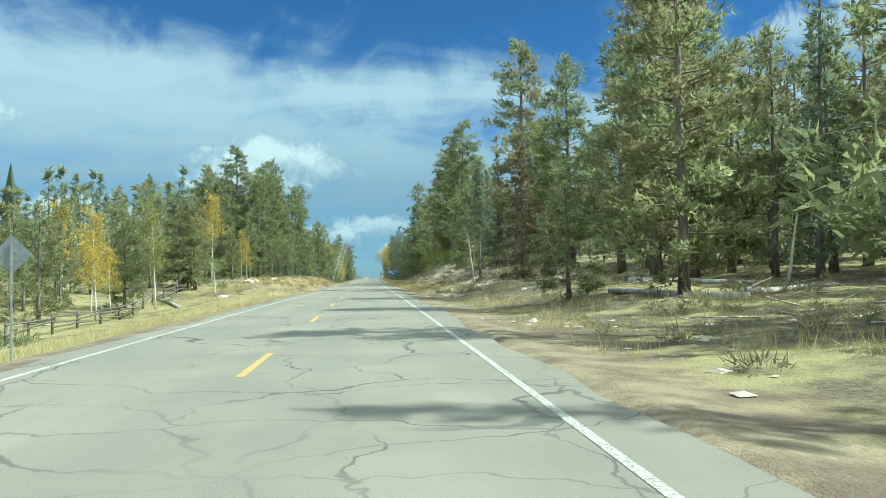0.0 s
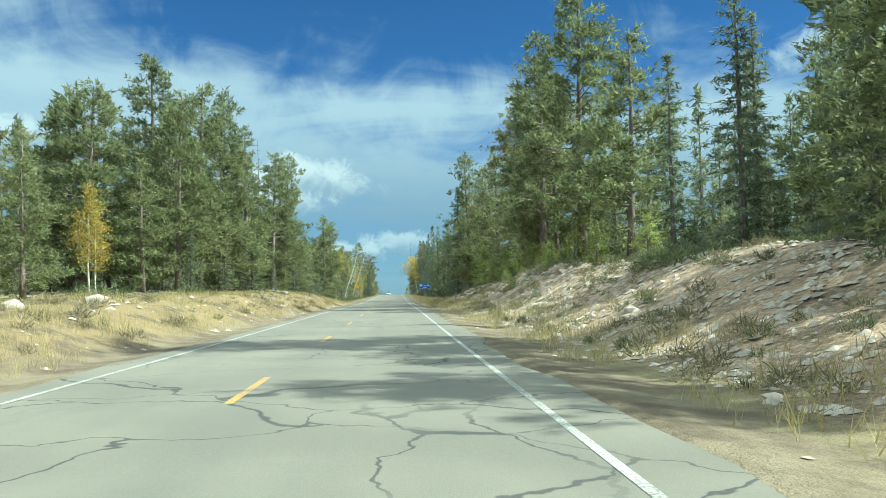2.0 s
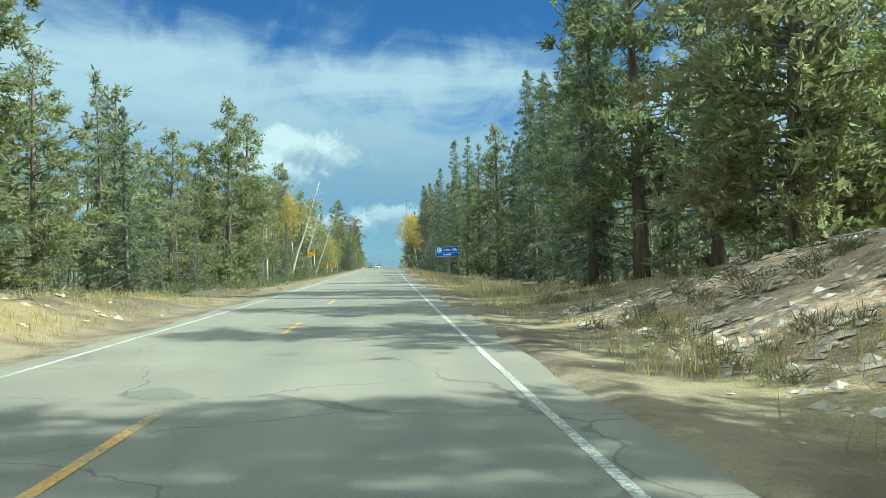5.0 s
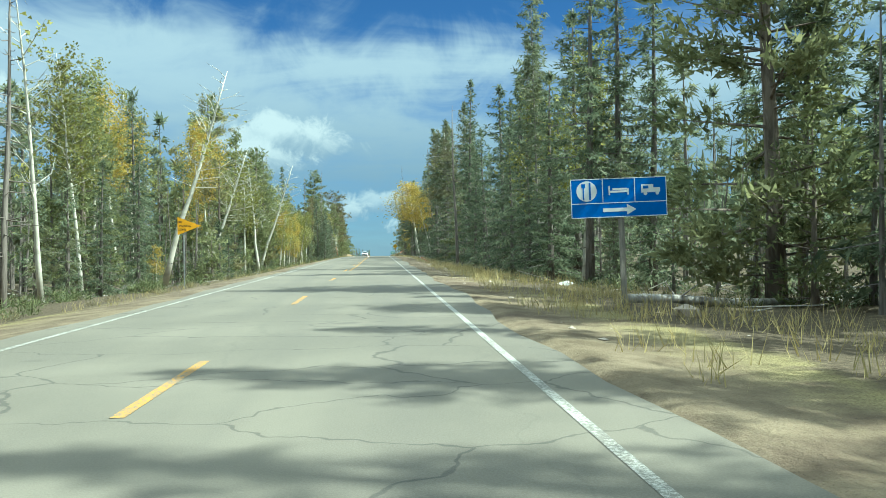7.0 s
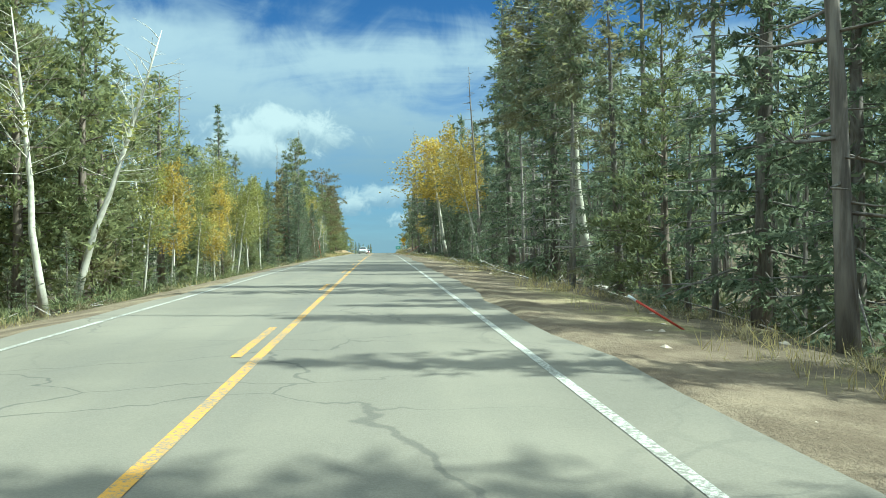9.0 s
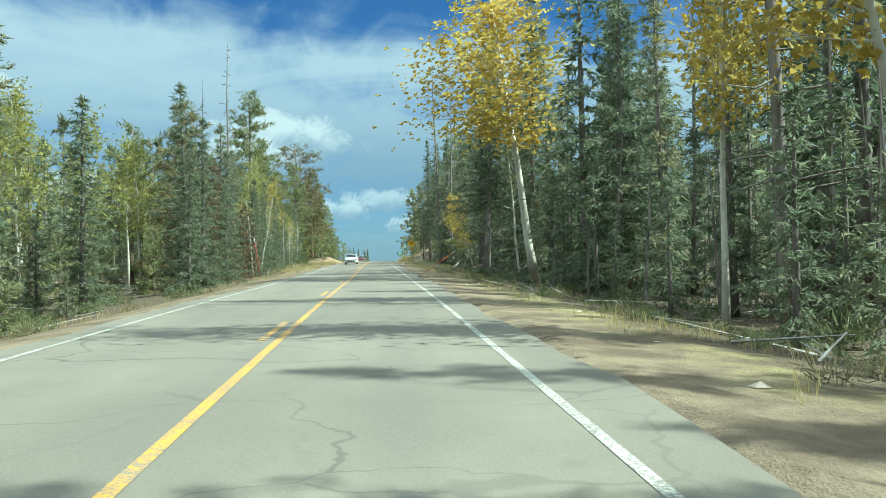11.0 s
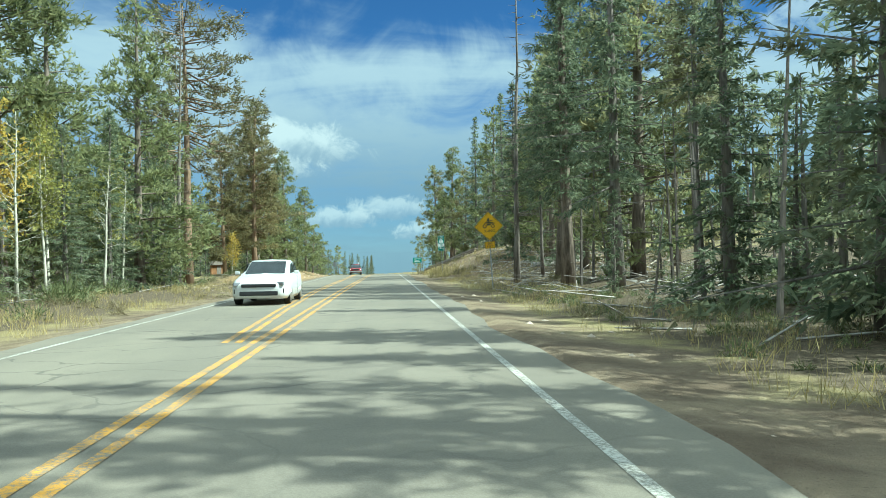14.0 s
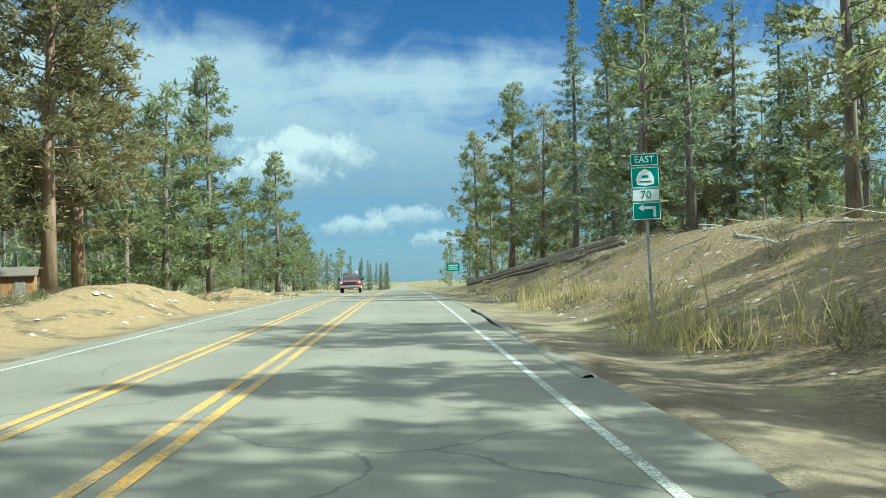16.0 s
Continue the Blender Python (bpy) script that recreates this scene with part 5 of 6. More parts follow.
def post(parent, x, y, z0, z1, w=0.06, mat=None, label="", round_=False):
    mat = mat or STEEL
    if round_:
        v, f = tube([(x, y, z0), (x, y, z1)], [w / 2, w / 2], 10)
        return part("post", mesh_of("post", v, f, mat, True), mat, parent, label)
    return part("post", bm_box(w, w * 0.6, z1 - z0, (x, y, (z0 + z1) / 2), 0.006), mat, parent, label)


def sign_root(name, x, y, label, category="sign", turn=0.0, lean=0.0, group=""):
    root = new(name)
    root.matrix_basis = pose(x, y, ground_at(x, y), 0, lean, turn)
    return tagged(root, label, category, group)


def service_sign():
    s = sign_root("service_sign", 6.08, 225.1, "blue road service sign with white symbols and an arrow", turn=-4, lean=-1.5)
    zc, w, h = 2.44 + float(road_z(225.1)) - ground_at(6.08, 225.1), 2.36, 0.96
    post(s, 0.03, 0.05, -0.4, zc + h / 2 - 0.05, 0.10, POST_WOOD)
    post(s, 0.16, 0.42, -0.4, zc + h / 2 - 0.1, 0.10, POST_WOOD)
    face = part("panel", plate_bm(rounded(w, h, 0.05), 0.012), BLUE, s)
    face.location.z = zc
    lines = []
    for z in (h / 2 - 0.012, -h / 2 + 0.012, -h * 0.13):
        lines.append(box2(0, z, w - 0.02, 0.018))
    for x in (-w / 2 + 0.012, w / 2 - 0.012):
        lines.append(box2(x, 0, 0.018, h - 0.02))
    for x in (-w / 6, w / 6):
        lines.append(box2(x, h * 0.185, 0.018, h * 0.62))
    part("border", shapes_bm(lines, -0.006), SIGN_WHITE, face, "white border lines")
    zt = h * 0.185
    part("food_symbol", shapes_bm([circle(-w / 3, zt, 0.25, 28)], -0.004), SIGN_WHITE, face, "white disc with fork and knife")
    part("cutlery", shapes_bm([box2(-w / 3 - 0.08, zt - 0.06, 0.035, 0.30), box2(-w / 3 - 0.08, zt + 0.13, 0.10, 0.10), box2(-w / 3 + 0.08, zt, 0.045, 0.42)], -0.008), BLUE, face)
    part("bed_symbol", shapes_bm([box2(0, zt - 0.03, 0.46, 0.05), box2(-0.23, zt, 0.035, 0.22), box2(0.23, zt - 0.04, 0.035, 0.15), box2(0.03, zt + 0.03, 0.36, 0.045)], -0.004), SIGN_WHITE, face)
    part("camper_symbol", shapes_bm([box2(w / 3 - 0.08, zt + 0.02, 0.30, 0.20), box2(w / 3 + 0.15, zt - 0.02, 0.16, 0.11), circle(w / 3 - 0.13, zt - 0.10, 0.045, 12), circle(w / 3 + 0.16, zt - 0.10, 0.045, 12)], -0.004), SIGN_WHITE, face)
    part("camper_window", shapes_bm([box2(w / 3 - 0.12, zt + 0.05, 0.13, 0.07)], -0.008), BLUE, face)
    za = -h * 0.31
    part("arrow", shapes_bm([[(0.19, za + 0.045), (-0.40, za + 0.045), (-0.40, za - 0.045), (0.19, za - 0.045)], [(0.19, za + 0.13), (0.19, za - 0.13), (0.42, za)]], -0.004), SIGN_WHITE, face)


service_sign()


def crossing_sign():
    s = sign_root("crossing_sign", 5.3, 441.8, "yellow diamond off-road vehicle crossing sign on a leaning steel post", turn=0, lean=-3.0)
    zc, half = 3.0 + float(road_z(441.8)) - ground_at(5.3, 441.8), 0.70
    post(s, 0.0, 0.03, -0.4, zc + 0.5, 0.06)
    face = part("panel", plate_bm([(half, 0), (0, half), (-half, 0), (0, -half)], 0.006), YELLOW, s)
    face.location.z = zc
    k, t = half * 0.95, 0.018
    edge = []
    for sx, sz in ((1, 1), (-1, 1), (-1, -1), (1, -1)):
        edge.append([(sx * k, 0), (0, sz * k), (0, sz * (k - t)), (sx * (k - t), 0)])
    part("border", shapes_bm(edge, -0.004), FADED_INK, face, "thin black border")
    glyph = [circle(-0.20, 0.0, 0.10, 18), circle(0.20, -0.01, 0.09, 18), [(0.30, 0.10), (-0.22, 0.14), (-0.16, 0.19), (0.05, 0.22), (0.30, 0.14)], [(0.05, 0.22), (-0.10, 0.22), (-0.02, 0.40), (0.05, 0.38)], [(0.22, 0.29), (0.02, 0.27), (0.02, 0.24), (0.22, 0.26)], box2(0, 0.07, 0.2, 0.08)]
    part("vehicle_symbol", shapes_bm(glyph, -0.004), FADED_INK, face, "black vehicle symbol")
    part("wheel_hub", shapes_bm([circle(-0.20, 0.0, 0.055, 14), circle(0.20, -0.01, 0.05, 14)], -0.008), YELLOW, face)
    lettering("X-ING", 0.19, 0.02, -0.24, -0.005, FADED_INK, face, label="black letters")
    small = part("distance_plaque", plate_bm(rounded(0.50, 0.33, 0.03), 0.006), YELLOW, s, "small yellow plaque with black figures")
    small.location.z = zc - half - 0.22
    part("border", shapes_bm([box2(0, 0.15, 0.47, 0.012), box2(0, -0.15, 0.47, 0.012), box2(0.23, 0, 0.012, 0.3), box2(-0.23, 0, 0.012, 0.3)], -0.004), FADED_INK, small)
    lettering("500", 0.15, 0.0, 0.07, -0.005, FADED_INK, small)
    lettering("FEET", 0.15, 0.0, -0.075, -0.005, FADED_INK, small)


crossing_sign()


def route_sign():
    s = sign_root("route_sign", 5.45, 477.2, "green and white route marker assembly on a steel post", turn=0, lean=-2.0)
    w, z0 = 0.62, 3.15 - (ground_at(5.45, 477.2) - float(road_z(477.2)))
    post(s, 0.0, 0.03, -0.4, z0 + 0.7, 0.06)
    def plate(name, zc, h, mat, label):
        p = part(name, plate_bm(rounded(w, h, 0.03), 0.006), mat, s, label)
        p.location.z = z0 + zc
        part("border", shapes_bm([box2(0, h / 2 - 0.015, w - 0.03, 0.014), box2(0, -h / 2 + 0.015, w - 0.03, 0.014), box2(w / 2 - 0.015, 0, 0.014, h - 0.03), box2(-w / 2 + 0.015, 0, 0.014, h - 0.03)], -0.003), SIGN_WHITE if mat is GREEN else GREEN, p)
        return p
    top = plate("direction_plate", 0.53, 0.27, GREEN, "green plate with white word")
    lettering("EAST", 0.20, 0.0, 0.0, -0.005, SIGN_WHITE, top)
    mid = plate("shield_plate", 0.14, 0.46, GREEN, "green plate with a white shield")
    part("shield", shapes_bm([[(0.19, -0.15), (0.20, -0.02), (0.13, 0.12), (0.0, 0.19), (-0.13, 0.12), (-0.20, -0.02), (-0.19, -0.15), (0, -0.18)]], -0.004), SIGN_WHITE, mid)
    part("bar", shapes_bm([box2(0, -0.09, 0.26, 0.03), box2(0, 0.02, 0.15, 0.05)], -0.008), GREEN, mid)
    num = plate("number_plate", -0.24, 0.30, SIGN_WHITE, "white plate with green figures")
    lettering("70", 0.25, 0.0, 0.0, -0.005, GREEN, num)
    low = plate("arrow_plate", -0.59, 0.38, GREEN, "green plate with a white arrow to the left")
    part("arrow", shapes_bm([box2(0.06, 0.07, 0.28, 0.06), box2(0.17, -0.03, 0.06, 0.2), [(-0.07, 0.15), (-0.19, 0.07), (-0.07, -0.01)]], -0.004), SIGN_WHITE, low)


route_sign()


def pennant_sign():
    s = sign_root("pennant_sign", -9.5, 246.8, "amber pennant-shaped no-passing sign half hidden by aspens", turn=0)
    zc = 2.52 + float(road_z(246.8)) - ground_at(-9.5, 246.8)
    post(s, -0.25, 0.03, -0.4, zc + 0.3, 0.06)
    face = part("panel", plate_bm([(0.62, 0.0), (-0.55, 0.46), (-0.55, -0.46)], 0.006), ORANGE, s)
    face.location.z = zc
    for word, x, z, high in (("NO", -0.42, 0.20, 0.15), ("PASSING", -0.17, 0.0, 0.15), ("ZONE", -0.33, -0.19, 0.15)):
        lettering(word, high, x, z, -0.005, SIGN_BLACK, face)


pennant_sign()


def sign_back(x, y, zc, half, square=False):
    s = sign_root("sign_back", x, y, "grey back of a road sign on a steel post", turn=0)
    post(s, 0.0, -0.03, -0.4, zc + half * 0.6, 0.06)
    out = rounded(half * 1.3, half * 1.6, 0.03) if square else [(half, 0), (0, half), (-half, 0), (0, -half)]
    p = part("panel", plate_bm(out, 0.006), ALUMINIUM, s)
    p.location.z = zc
    part("bracket", bm_box(0.3, 0.02, 0.05, (0, -0.012, zc + 0.1), 0.003), STEEL, s)
    part("bracket", bm_box(0.3, 0.02, 0.05, (0, -0.012, zc - 0.15), 0.003), STEEL, s)


sign_back(-10.3, 22.9, 3.25, 0.56)
sign_back(-9.4, 548.0, 2.2, 0.5, True)


def guide_sign():
    s = sign_root("guide_sign", 6.4, 560.0, "green road guide sign far down the verge", turn=0)
    post(s, -0.5, 0.03, -0.4, 3.2, 0.08)
    post(s, 0.5, 0.03, -0.4, 3.2, 0.08)
    p = part("panel", plate_bm(rounded(1.7, 1.0, 0.05), 0.01), GREEN, s)
    p.location.z = 2.7
    part("bar", shapes_bm([box2(0, 0.25, 1.3, 0.10), box2(0, 0.0, 1.1, 0.10), box2(0, -0.25, 1.2, 0.10)], -0.004), SIGN_WHITE, p)


guide_sign()


def snow_pole(x, y, length, tilt, turn, label):
    root = new("snow_pole")
    root.matrix_basis = pose(x, y, ground_at(x, y), 0, 0, turn) @ pose(0, 0, 0, 0, tilt, 0)
    tagged(root, label, "marker pole", "marker poles")
    v, f = tube([(0, 0, -0.2), (0, 0, length * 0.86)], [0.019, 0.019], 8)
    part("shaft", mesh_of("shaft", v, f, RED_PAINT, True), RED_PAINT, root)
    v, f = tube([(0, 0, length * 0.86), (0, 0, length)], [0.0205, 0.0205], 8)
    part("tip", mesh_of("tip", v, f, SIGN_WHITE, True), SIGN_WHITE, root, "white reflective tip")


snow_pole(4.63, 275.38, 1.01, 57.9, 180, "leaning red marker pole with a white tip")
snow_pole(3.6, 379.6, 3.97, 66.5, 43.9, "slanting red and white marker pole")
snow_pole(-8.95, 380.2, 3.15, 8.5, 180, "upright orange-red marker pole among spruces")


# ---- fence -------------------------------------------------------------
fence = tagged(new("rail_fence"), "old grey split-rail fence leaning along the meadow", "fence")
fx = lambda y: -18.4 - 0.3 * math.sin(y * 0.3)
prev = None
for i in range(12):
    y = 40 + i * 3.4
    x = fx(y)
    z = ground_at(x, y)
    lean = sow.uniform(-0.12, 0.12)
    v, f = tube([(x, y, z - 0.3), (x + lean, y + sow.uniform(-0.1, 0.1), z + 1.15)], [0.085, 0.07], 7)
    part("post", mesh_of("post", v, f, RAIL_WOOD, True), RAIL_WOOD, fence)
    if prev:
        for k, hgt in enumerate((0.35, 0.72, 1.02)):
            if sow.random() < 0.15:
                continue
            d = sow.uniform(-0.2, 0.08, 2)
            v, f = tube([(prev[0] + 0.08, prev[1] - 0.2, prev[2] + hgt + d[0]), (x + 0.08, y + 0.2, z + hgt + d[1])], [0.055, 0.045], 6)
            part("rail", mesh_of("rail", v, f, RAIL_WOOD, True), RAIL_WOOD, fence)
    prev = (x, y, z)

# ---- shed --------------------------------------------------------------
SHED_WALL = mat_bark("orange_brown_boards", (0.28, 0.14, 0.065), (0.45, 0.25, 0.12), 4.0, 0.2)
SHED_ROOF = mat_plain("weathered_brown_roof", (0.13, 0.105, 0.08), 0.8, vary=0.2)
shed = new("shed")
shed.matrix_basis = pose(-21.5, 505.0, ground_at(-21.5, 505.0), 0, 0, 20) @ Matrix.Scale(0.68, 4)
tagged(shed, "small brown wooden shed with a dark weathered roof among the pines", "shed")
part("wall", bm_box(2.4, 2.4, 2.2, (0, 0, 1.0), 0.01), SHED_WALL, shed)
bm = bmesh.new()
v = [bm.verts.new(p) for p in ((-1.5, -1.5, 2.0), (1.5, -1.5, 2.0), (1.5, 0, 2.7), (-1.5, 0, 2.7), (-1.5, 1.5, 2.0), (1.5, 1.5, 2.0), (-1.5, -1.5, 2.08), (1.5, -1.5, 2.08), (1.5, 0, 2.78), (-1.5, 0, 2.78), (-1.5, 1.5, 2.08), (1.5, 1.5, 2.08))]
for f in ((0, 3, 2, 1), (3, 4, 5, 2), (6, 7, 8, 9), (9, 8, 11, 10), (0, 1, 7, 6), (4, 10, 11, 5), (1, 2, 8, 7), (2, 5, 11, 8), (0, 6, 9, 3), (3, 9, 10, 4)):
    bm.faces.new([v[i] for i in f])
part("roof", bm, SHED_ROOF, shed)
part("door", bm_box(0.8, 0.06, 1.8, (0.2, -1.215, 0.9), 0.01), POST_WOOD, shed)

# ---- vehicles ----------------------------------------------------------
CAR_WHITE = mat_plain("white_car_paint", (0.60, 0.61, 0.60), 0.25, spec=0.6, vary=0.02)
CAR_RED = mat_plain("dark_red_car_paint", (0.22, 0.028, 0.03), 0.25, spec=0.6, vary=0.05)
GLASS = mat_plain("dark_car_glass", (0.02, 0.026, 0.03), 0.06, spec=0.8, vary=0.02)
RUBBER = mat_plain("black_rubber", (0.02, 0.02, 0.02), 0.85, vary=0.1)
RIM = mat_plain("silver_alloy", (0.5, 0.5, 0.5), 0.35, 0.8, vary=0.05)
TRIM = mat_plain("black_plastic_trim", (0.025, 0.025, 0.027), 0.55, vary=0.1)
LAMP = mat_plain("clear_lamp_glass", (0.22, 0.23, 0.25), 0.12, spec=0.8, vary=0.03)


def lit_lamp():
    m, n = material("lit_headlamp")
    e = n.add("Emission", Color=(1.0, 0.95, 0.85), Strength=14.0)
    n.put(n.add("OutputMaterial").inputs["Surface"], e.outputs[0])
    return m


LIT = lit_lamp()


def loft(sections, mat, name, parent, label="", smooth=True):
    """A closed skin through sections of equal point count, each a list of (x, y, z)."""
    v = np.concatenate([np.array(s, float) for s in sections])
    k, f = len(sections[0]), []
    for i in range(len(sections) - 1):
        for j in range(k):
            j2 = (j + 1) % k
            f.append((i * k + j, i * k + j2, (i + 1) * k + j2, (i + 1) * k + j))
    f.append(tuple(range(k))[::-1])
    f.append(tuple(range((len(sections) - 1) * k, len(sections) * k)))
    me = mesh_of(name, v, f, mat, smooth)
    bm = bmesh.new()
    bm.from_mesh(me)
    bmesh.ops.recalc_face_normals(bm, faces=bm.faces[:])
    bm.to_mesh(me)
    bm.free()
    return part(name, me, mat, parent, label)


def ring(y, half, z0, z1, tuck=0.12, top=0.85):
    """A cross-section of a body at y: flat floor, bulged sides, a crowned top."""
    return [(half * 0.92, y, z0), (half, y, z0 + tuck), (half, y, (z0 + z1) / 2 + 0.05), (half * 0.95, y, z1 - 0.06), (half * top, y, z1), (0, y, z1 + 0.025),
            (-half * top, y, z1), (-half * 0.95, y, z1 - 0.06), (-half, y, (z0 + z1) / 2 + 0.05), (-half, y, z0 + tuck), (-half * 0.92, y, z0)]


def wheel(parent, x, y, r, w=0.21):
    s = 1 if x > 0 else -1
    bm = bmesh.new()
    bmesh.ops.create_cone(bm, cap_ends=True, segments=24, radius1=r, radius2=r, depth=w, matrix=pose(x, y, r, 0, 90, 0))
    bmesh.ops.bevel(bm, geom=[e for e in bm.edges if e.calc_length() < 0.2 * r * 2], offset=0.02, segments=2, affect="EDGES")
    tyre = part("tyre", bm, RUBBER, parent)
    bm = bmesh.new()
    bmesh.ops.create_cone(bm, cap_ends=True, segments=20, radius1=r * 0.66, radius2=r * 0.58, depth=0.05, matrix=pose(x + s * (w / 2 + 0.01), y, r, 0, 90 * s, 0))
    part("rim", bm, RIM, tyre)


def sedan(x, y, turn):
    car = new("car")
    tagged(car, "white four-door sedan with a dark windscreen on the road", "car")
    h = 0.92
    loft([ring(-2.40, 0.62, 0.34, 0.62), ring(-2.33, 0.80, 0.24, 0.74), ring(-2.0, 0.90, 0.20, 0.84), ring(-1.2, h, 0.19, 0.95), ring(-0.6, h, 0.19, 1.0), ring(0.8, h, 0.19, 1.03), ring(1.7, h, 0.20, 1.06), ring(2.2, 0.86, 0.25, 1.04), ring(2.42, 0.74, 0.36, 0.92)], CAR_WHITE, "body", car)
    loft([ring(-1.05, 0.80, 0.90, 0.98, 0.02), ring(-0.45, 0.77, 0.90, 1.18, 0.02, 0.86), ring(0.05, 0.73, 0.90, 1.43, 0.02, 0.86), ring(0.5, 0.72, 0.90, 1.47, 0.02, 0.86), ring(1.0, 0.71, 0.90, 1.45, 0.02, 0.86), ring(1.55, 0.72, 0.90, 1.28, 0.02, 0.86), ring(2.05, 0.74, 0.90, 1.06, 0.02)], CAR_WHITE, "cabin", car)

    def pane(name, corners, label):
        bm = bmesh.new()
        bm.faces.new([bm.verts.new(c) for c in corners])
        bmesh.ops.solidify(bm, geom=bm.faces[:], thickness=0.012)
        return part(name, bm, GLASS, car, label)

    pane("windscreen", [(-0.66, -1.02, 1.01), (0.66, -1.02, 1.01), (0.60, -0.06, 1.425), (-0.60, -0.06, 1.425)], "dark raked windscreen")
    pane("rear_window", [(0.60, 2.02, 1.10), (-0.60, 2.02, 1.10), (-0.54, 1.30, 1.40), (0.54, 1.30, 1.40)], "dark rear window")
    for sx in (-1, 1):
        pane("front_window", [(sx * 0.805, -0.72, 1.01), (sx * 0.79, 0.40, 1.03), (sx * 0.745, 0.36, 1.38), (sx * 0.755, 0.0, 1.36)], "dark side window")
        pane("side_window", [(sx * 0.79, 0.46, 1.03), (sx * 0.785, 1.50, 1.06), (sx * 0.74, 1.10, 1.36), (sx * 0.745, 0.46, 1.38)], "dark side window")
        part("headlight", bm_box(0.40, 0.10, 0.12, (sx * 0.62, -2.30, 0.69), 0.03, pose(0, 0, 0, 0, 0, sx * -22)), LAMP, car, "clear headlight")
        part("fog_lamp", bm_box(0.08, 0.05, 0.16, (sx * 0.76, -2.32, 0.46), 0.02), TRIM, car)
        part("mirror", bm_box(0.17, 0.10, 0.11, (sx * 1.0, -0.58, 1.04), 0.03), CAR_WHITE, car)
        part("door_line", bm_box(0.006, 0.012, 0.65, (sx * 0.926, 0.25, 0.62)), TRIM, car)
    part("grille", bm_box(1.10, 0.08, 0.11, (0, -2.39, 0.64), 0.03), TRIM, car, "narrow black grille")
    part("air_intake", bm_box(1.22, 0.08, 0.15, (0, -2.37, 0.39), 0.03), TRIM, car)
    for wx, wy in ((0.80, -1.45), (-0.80, -1.45), (0.80, 1.38), (-0.80, 1.38)):
        wheel(car, wx, wy, 0.335)
    car.matrix_basis = pose(x, y, float(road_z(y)) + 0.004, math.degrees(math.atan((float(road_z(y + 1)) - float(road_z(y - 1))) / 2)), 0, turn)


sedan(-3.95, 432.2, 0)


def pickup(x, y, turn):
    t = new("pickup_truck")
    tagged(t, "dark red pickup truck with its headlights on", "pickup truck")
    h = 0.98
    loft([ring(-2.85, 0.88, 0.50, 1.02), ring(-2.7, 0.96, 0.42, 1.10), ring(-1.6, h, 0.40, 1.18), ring(-1.0, h, 0.40, 1.20), ring(0.9, h, 0.40, 1.20), ring(2.6, h, 0.42, 1.18), ring(2.8, 0.95, 0.46, 1.16)], CAR_RED, "body", t)
    loft([ring(-1.35, 0.80, 1.10, 1.22, 0.02), ring(-0.75, 0.78, 1.10, 1.72, 0.02, 0.85), ring(-0.1, 0.76, 1.10, 1.80, 0.02, 0.85), ring(0.75, 0.76, 1.10, 1.78, 0.02, 0.85), ring(0.95, 0.78, 1.10, 1.25, 0.02)], GLASS, "windows", t, "dark windows")
    loft([ring(-0.62, 0.72, 1.76, 1.80, 0.01), ring(0.0, 0.74, 1.79, 1.84, 0.01), ring(0.72, 0.72, 1.76, 1.81, 0.01)], CAR_RED, "roof", t)
    part("load_bed", bm_box(1.6, 1.6, 0.06, (0, 1.75, 1.215), 0.01), TRIM, t)
    part("ladder", bm_box(0.30, 1.8, 0.08, (0.55, 1.2, 1.95), 0.02, pose(0, 0, 0, 12, 0, 0)), RIM, t, "pale load propped above the bed")
    for sx in (-1, 1):
        part("headlight", bm_box(0.30, 0.08, 0.18, (sx * 0.74, -2.80, 0.92), 0.03), LIT, t, "lit headlight")
        part("mirror", bm_box(0.22, 0.12, 0.22, (sx * 1.12, -0.95, 1.30), 0.03), TRIM, t)
    part("grille", bm_box(1.05, 0.06, 0.26, (0, -2.86, 0.90), 0.03), TRIM, t)
    part("bumper", bm_box(1.90, 0.18, 0.20, (0, -2.86, 0.58), 0.05), RIM, t, "chrome bumper")
    for wx, wy in ((0.86, -1.85), (-0.86, -1.85), (0.86, 1.70), (-0.86, 1.70)):
        wheel(t, wx, wy, 0.40, 0.26)
    t.matrix_basis = pose(x, y, float(road_z(y)) + 0.004, math.degrees(math.atan((float(road_z(y + 1)) - float(road_z(y - 1))) / 2)), 0, turn)


pickup(-5.1, 536.0, 3)


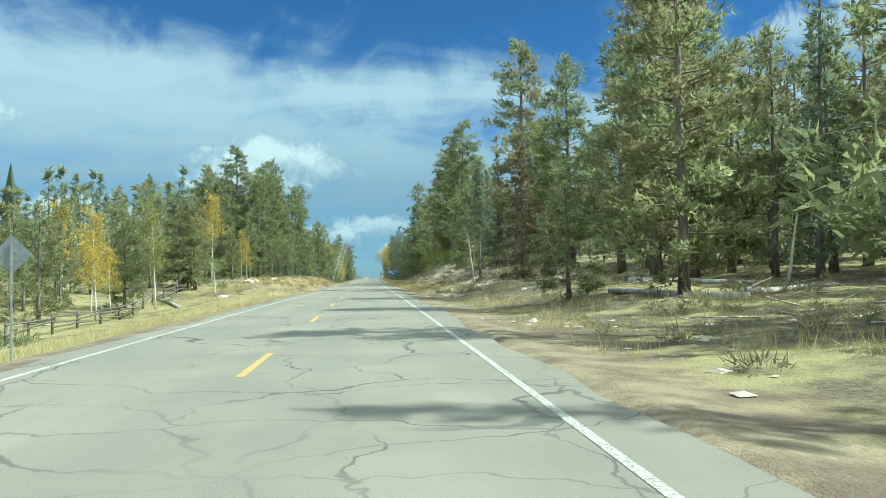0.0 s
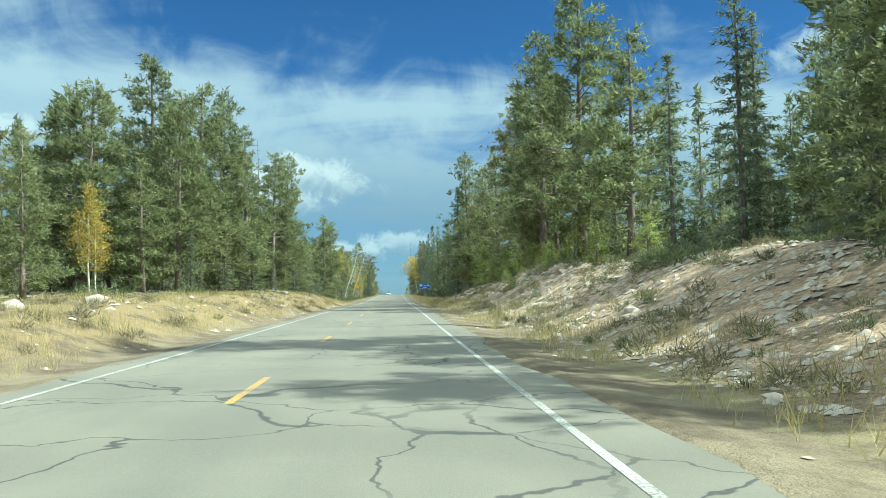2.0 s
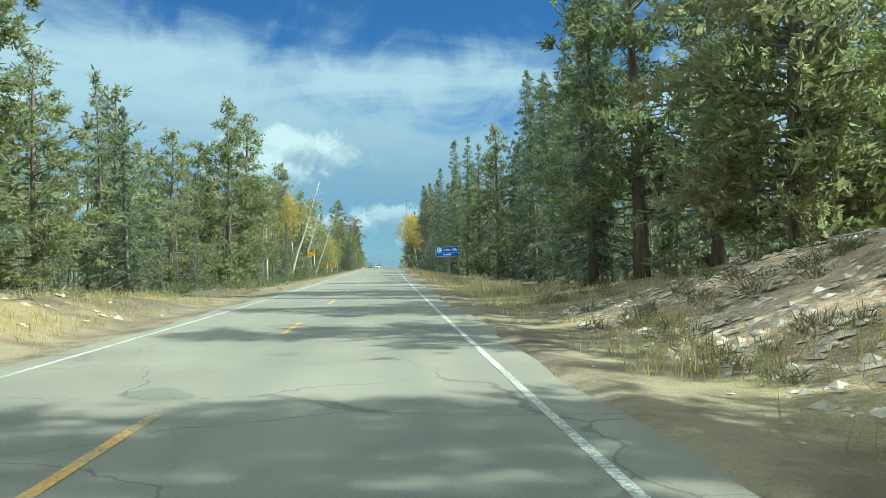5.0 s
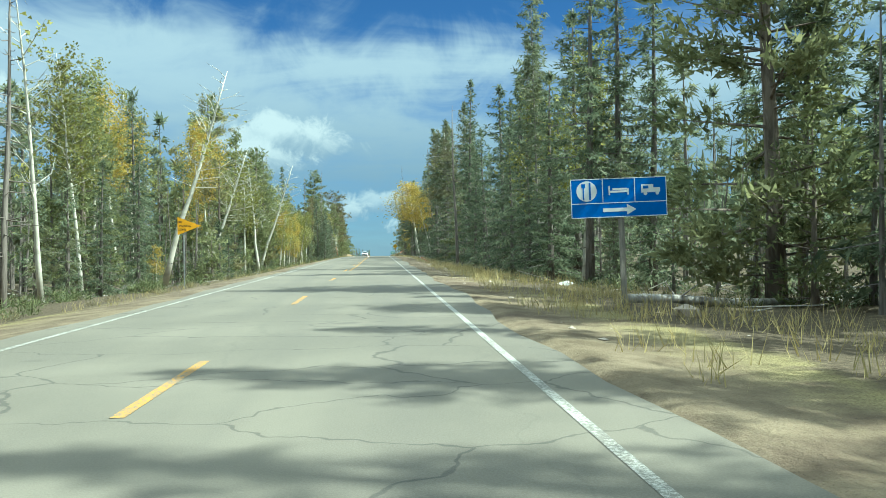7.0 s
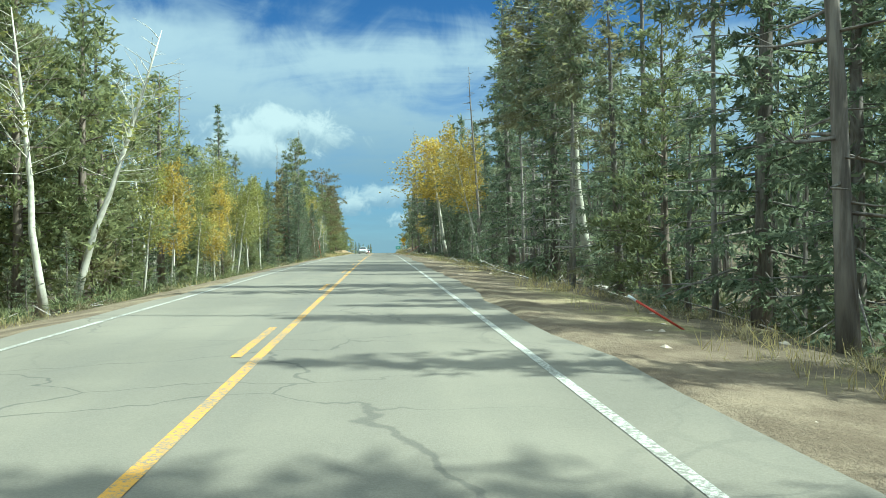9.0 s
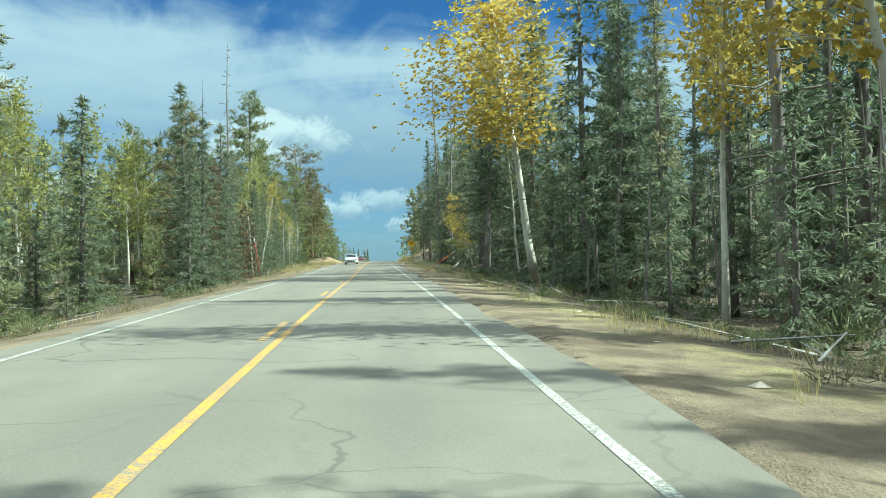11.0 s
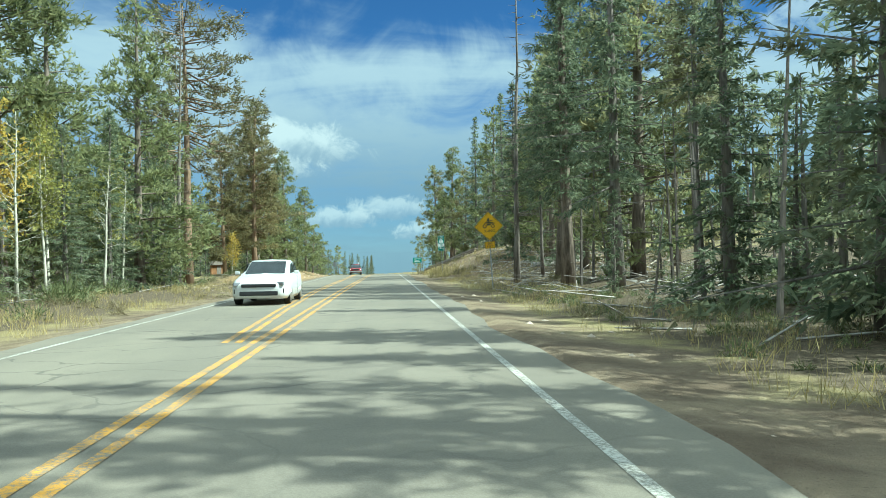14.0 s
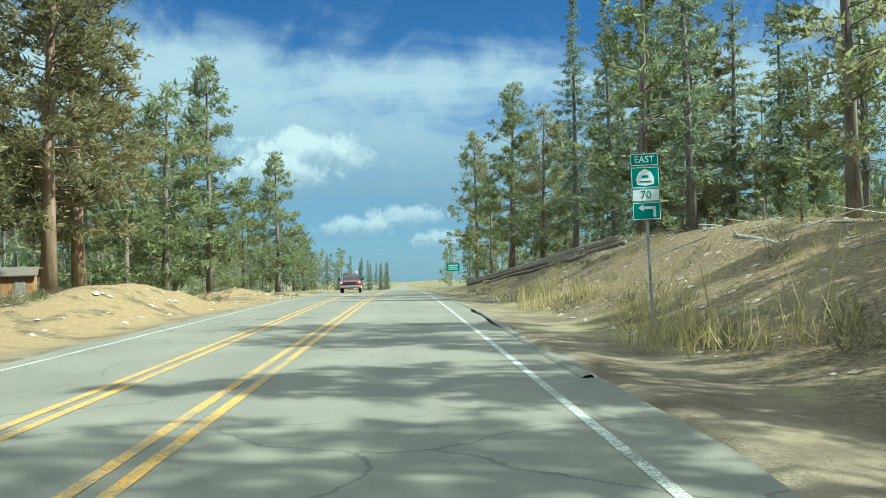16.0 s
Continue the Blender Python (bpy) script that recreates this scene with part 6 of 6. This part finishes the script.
# ---- low asphalt berm along the later bank -----------------------------
bys = np.arange(470, 530, 1.2)
berm = lambda dx, dz: np.stack([RIGHT_EDGE - 0.02 + dx + 0.12 * np.sin(bys * 0.21) + 0.03 * np.sin(bys * 2.3), bys, road_z(bys) + dz], 1)
rows = [berm(-0.02, 0.004), berm(0.03, 0.03), berm(0.11, 0.035), berm(0.18, -0.08)]
v = np.stack(rows, 1).reshape(-1, 3)
f = [(j * 4 + c, j * 4 + c + 1, j * 4 + c + 5, j * 4 + c + 4) for j in range(len(bys) - 1) for c in range(3)]
tagged(new("asphalt_kerb", mesh_of("asphalt_kerb", v, f, ASPHALT, True)), "low worn asphalt kerb along the edge of the road", "kerb", kind="structure")
# spruces crowd the shade behind the first row
for _ in range(55):
    x, y = plant.uniform(10.2, 18), plant.uniform(338, 392)
    if free(x, y, 1.9):
        stand(plant.choice(("back_spruce", "back_spruce", "spruce")), x, y, plant.uniform(11, 19), which=plant.choice((0, 2)))
# young spruces fill the shade at the edge of the woods
for _ in range(190):
    y = plant.uniform(190, 436)
    side = 1 if plant.random() < 0.68 else -1
    x = tree_line(y, side) + side * (plant.random() ** 1.5 * 7 - 0.3)
    if free(x, y, 1.1):
        stand("young", x, y, plant.uniform(2.2, 7.5), which=1)
for _ in range(150):
    y = plant.uniform(205, 462)
    x = tree_line(y, -1) + 2.2 - plant.random() ** 1.3 * 6
    if free(x, y, 1.2):
        stand("young", x, y, plant.uniform(1.4, 4.6), which=plant.choice((0, 2, 3, 3, 1)))
for _ in range(26):
    y = plant.uniform(60, 158)
    x = tree_line(y, 1) + plant.uniform(-3.5, 2.5)
    if free(x, y, 1.3):
        stand("young", x, y, plant.uniform(1.2, 3.4))

# a pale sheet of board thrown down at the edge of the woods
sheet = part("discarded_sheet", bm_box(0.62, 0.46, 0.02, (0, 0, 0.09), 0.004, pose(0, 0, 0, 14, -9, 25)), SIGN_WHITE, None)
sheet.location = (8.2, 239.5, ground_at(8.2, 239.5))
tagged(sheet, "discarded white sheet lying on the litter", "litter")

# the trees that served as patterns are not part of the place
for some in KINDS.values():
    for _, root in some:
        for o in (*root.children_recursive, root):
            bpy.data.objects.remove(o)
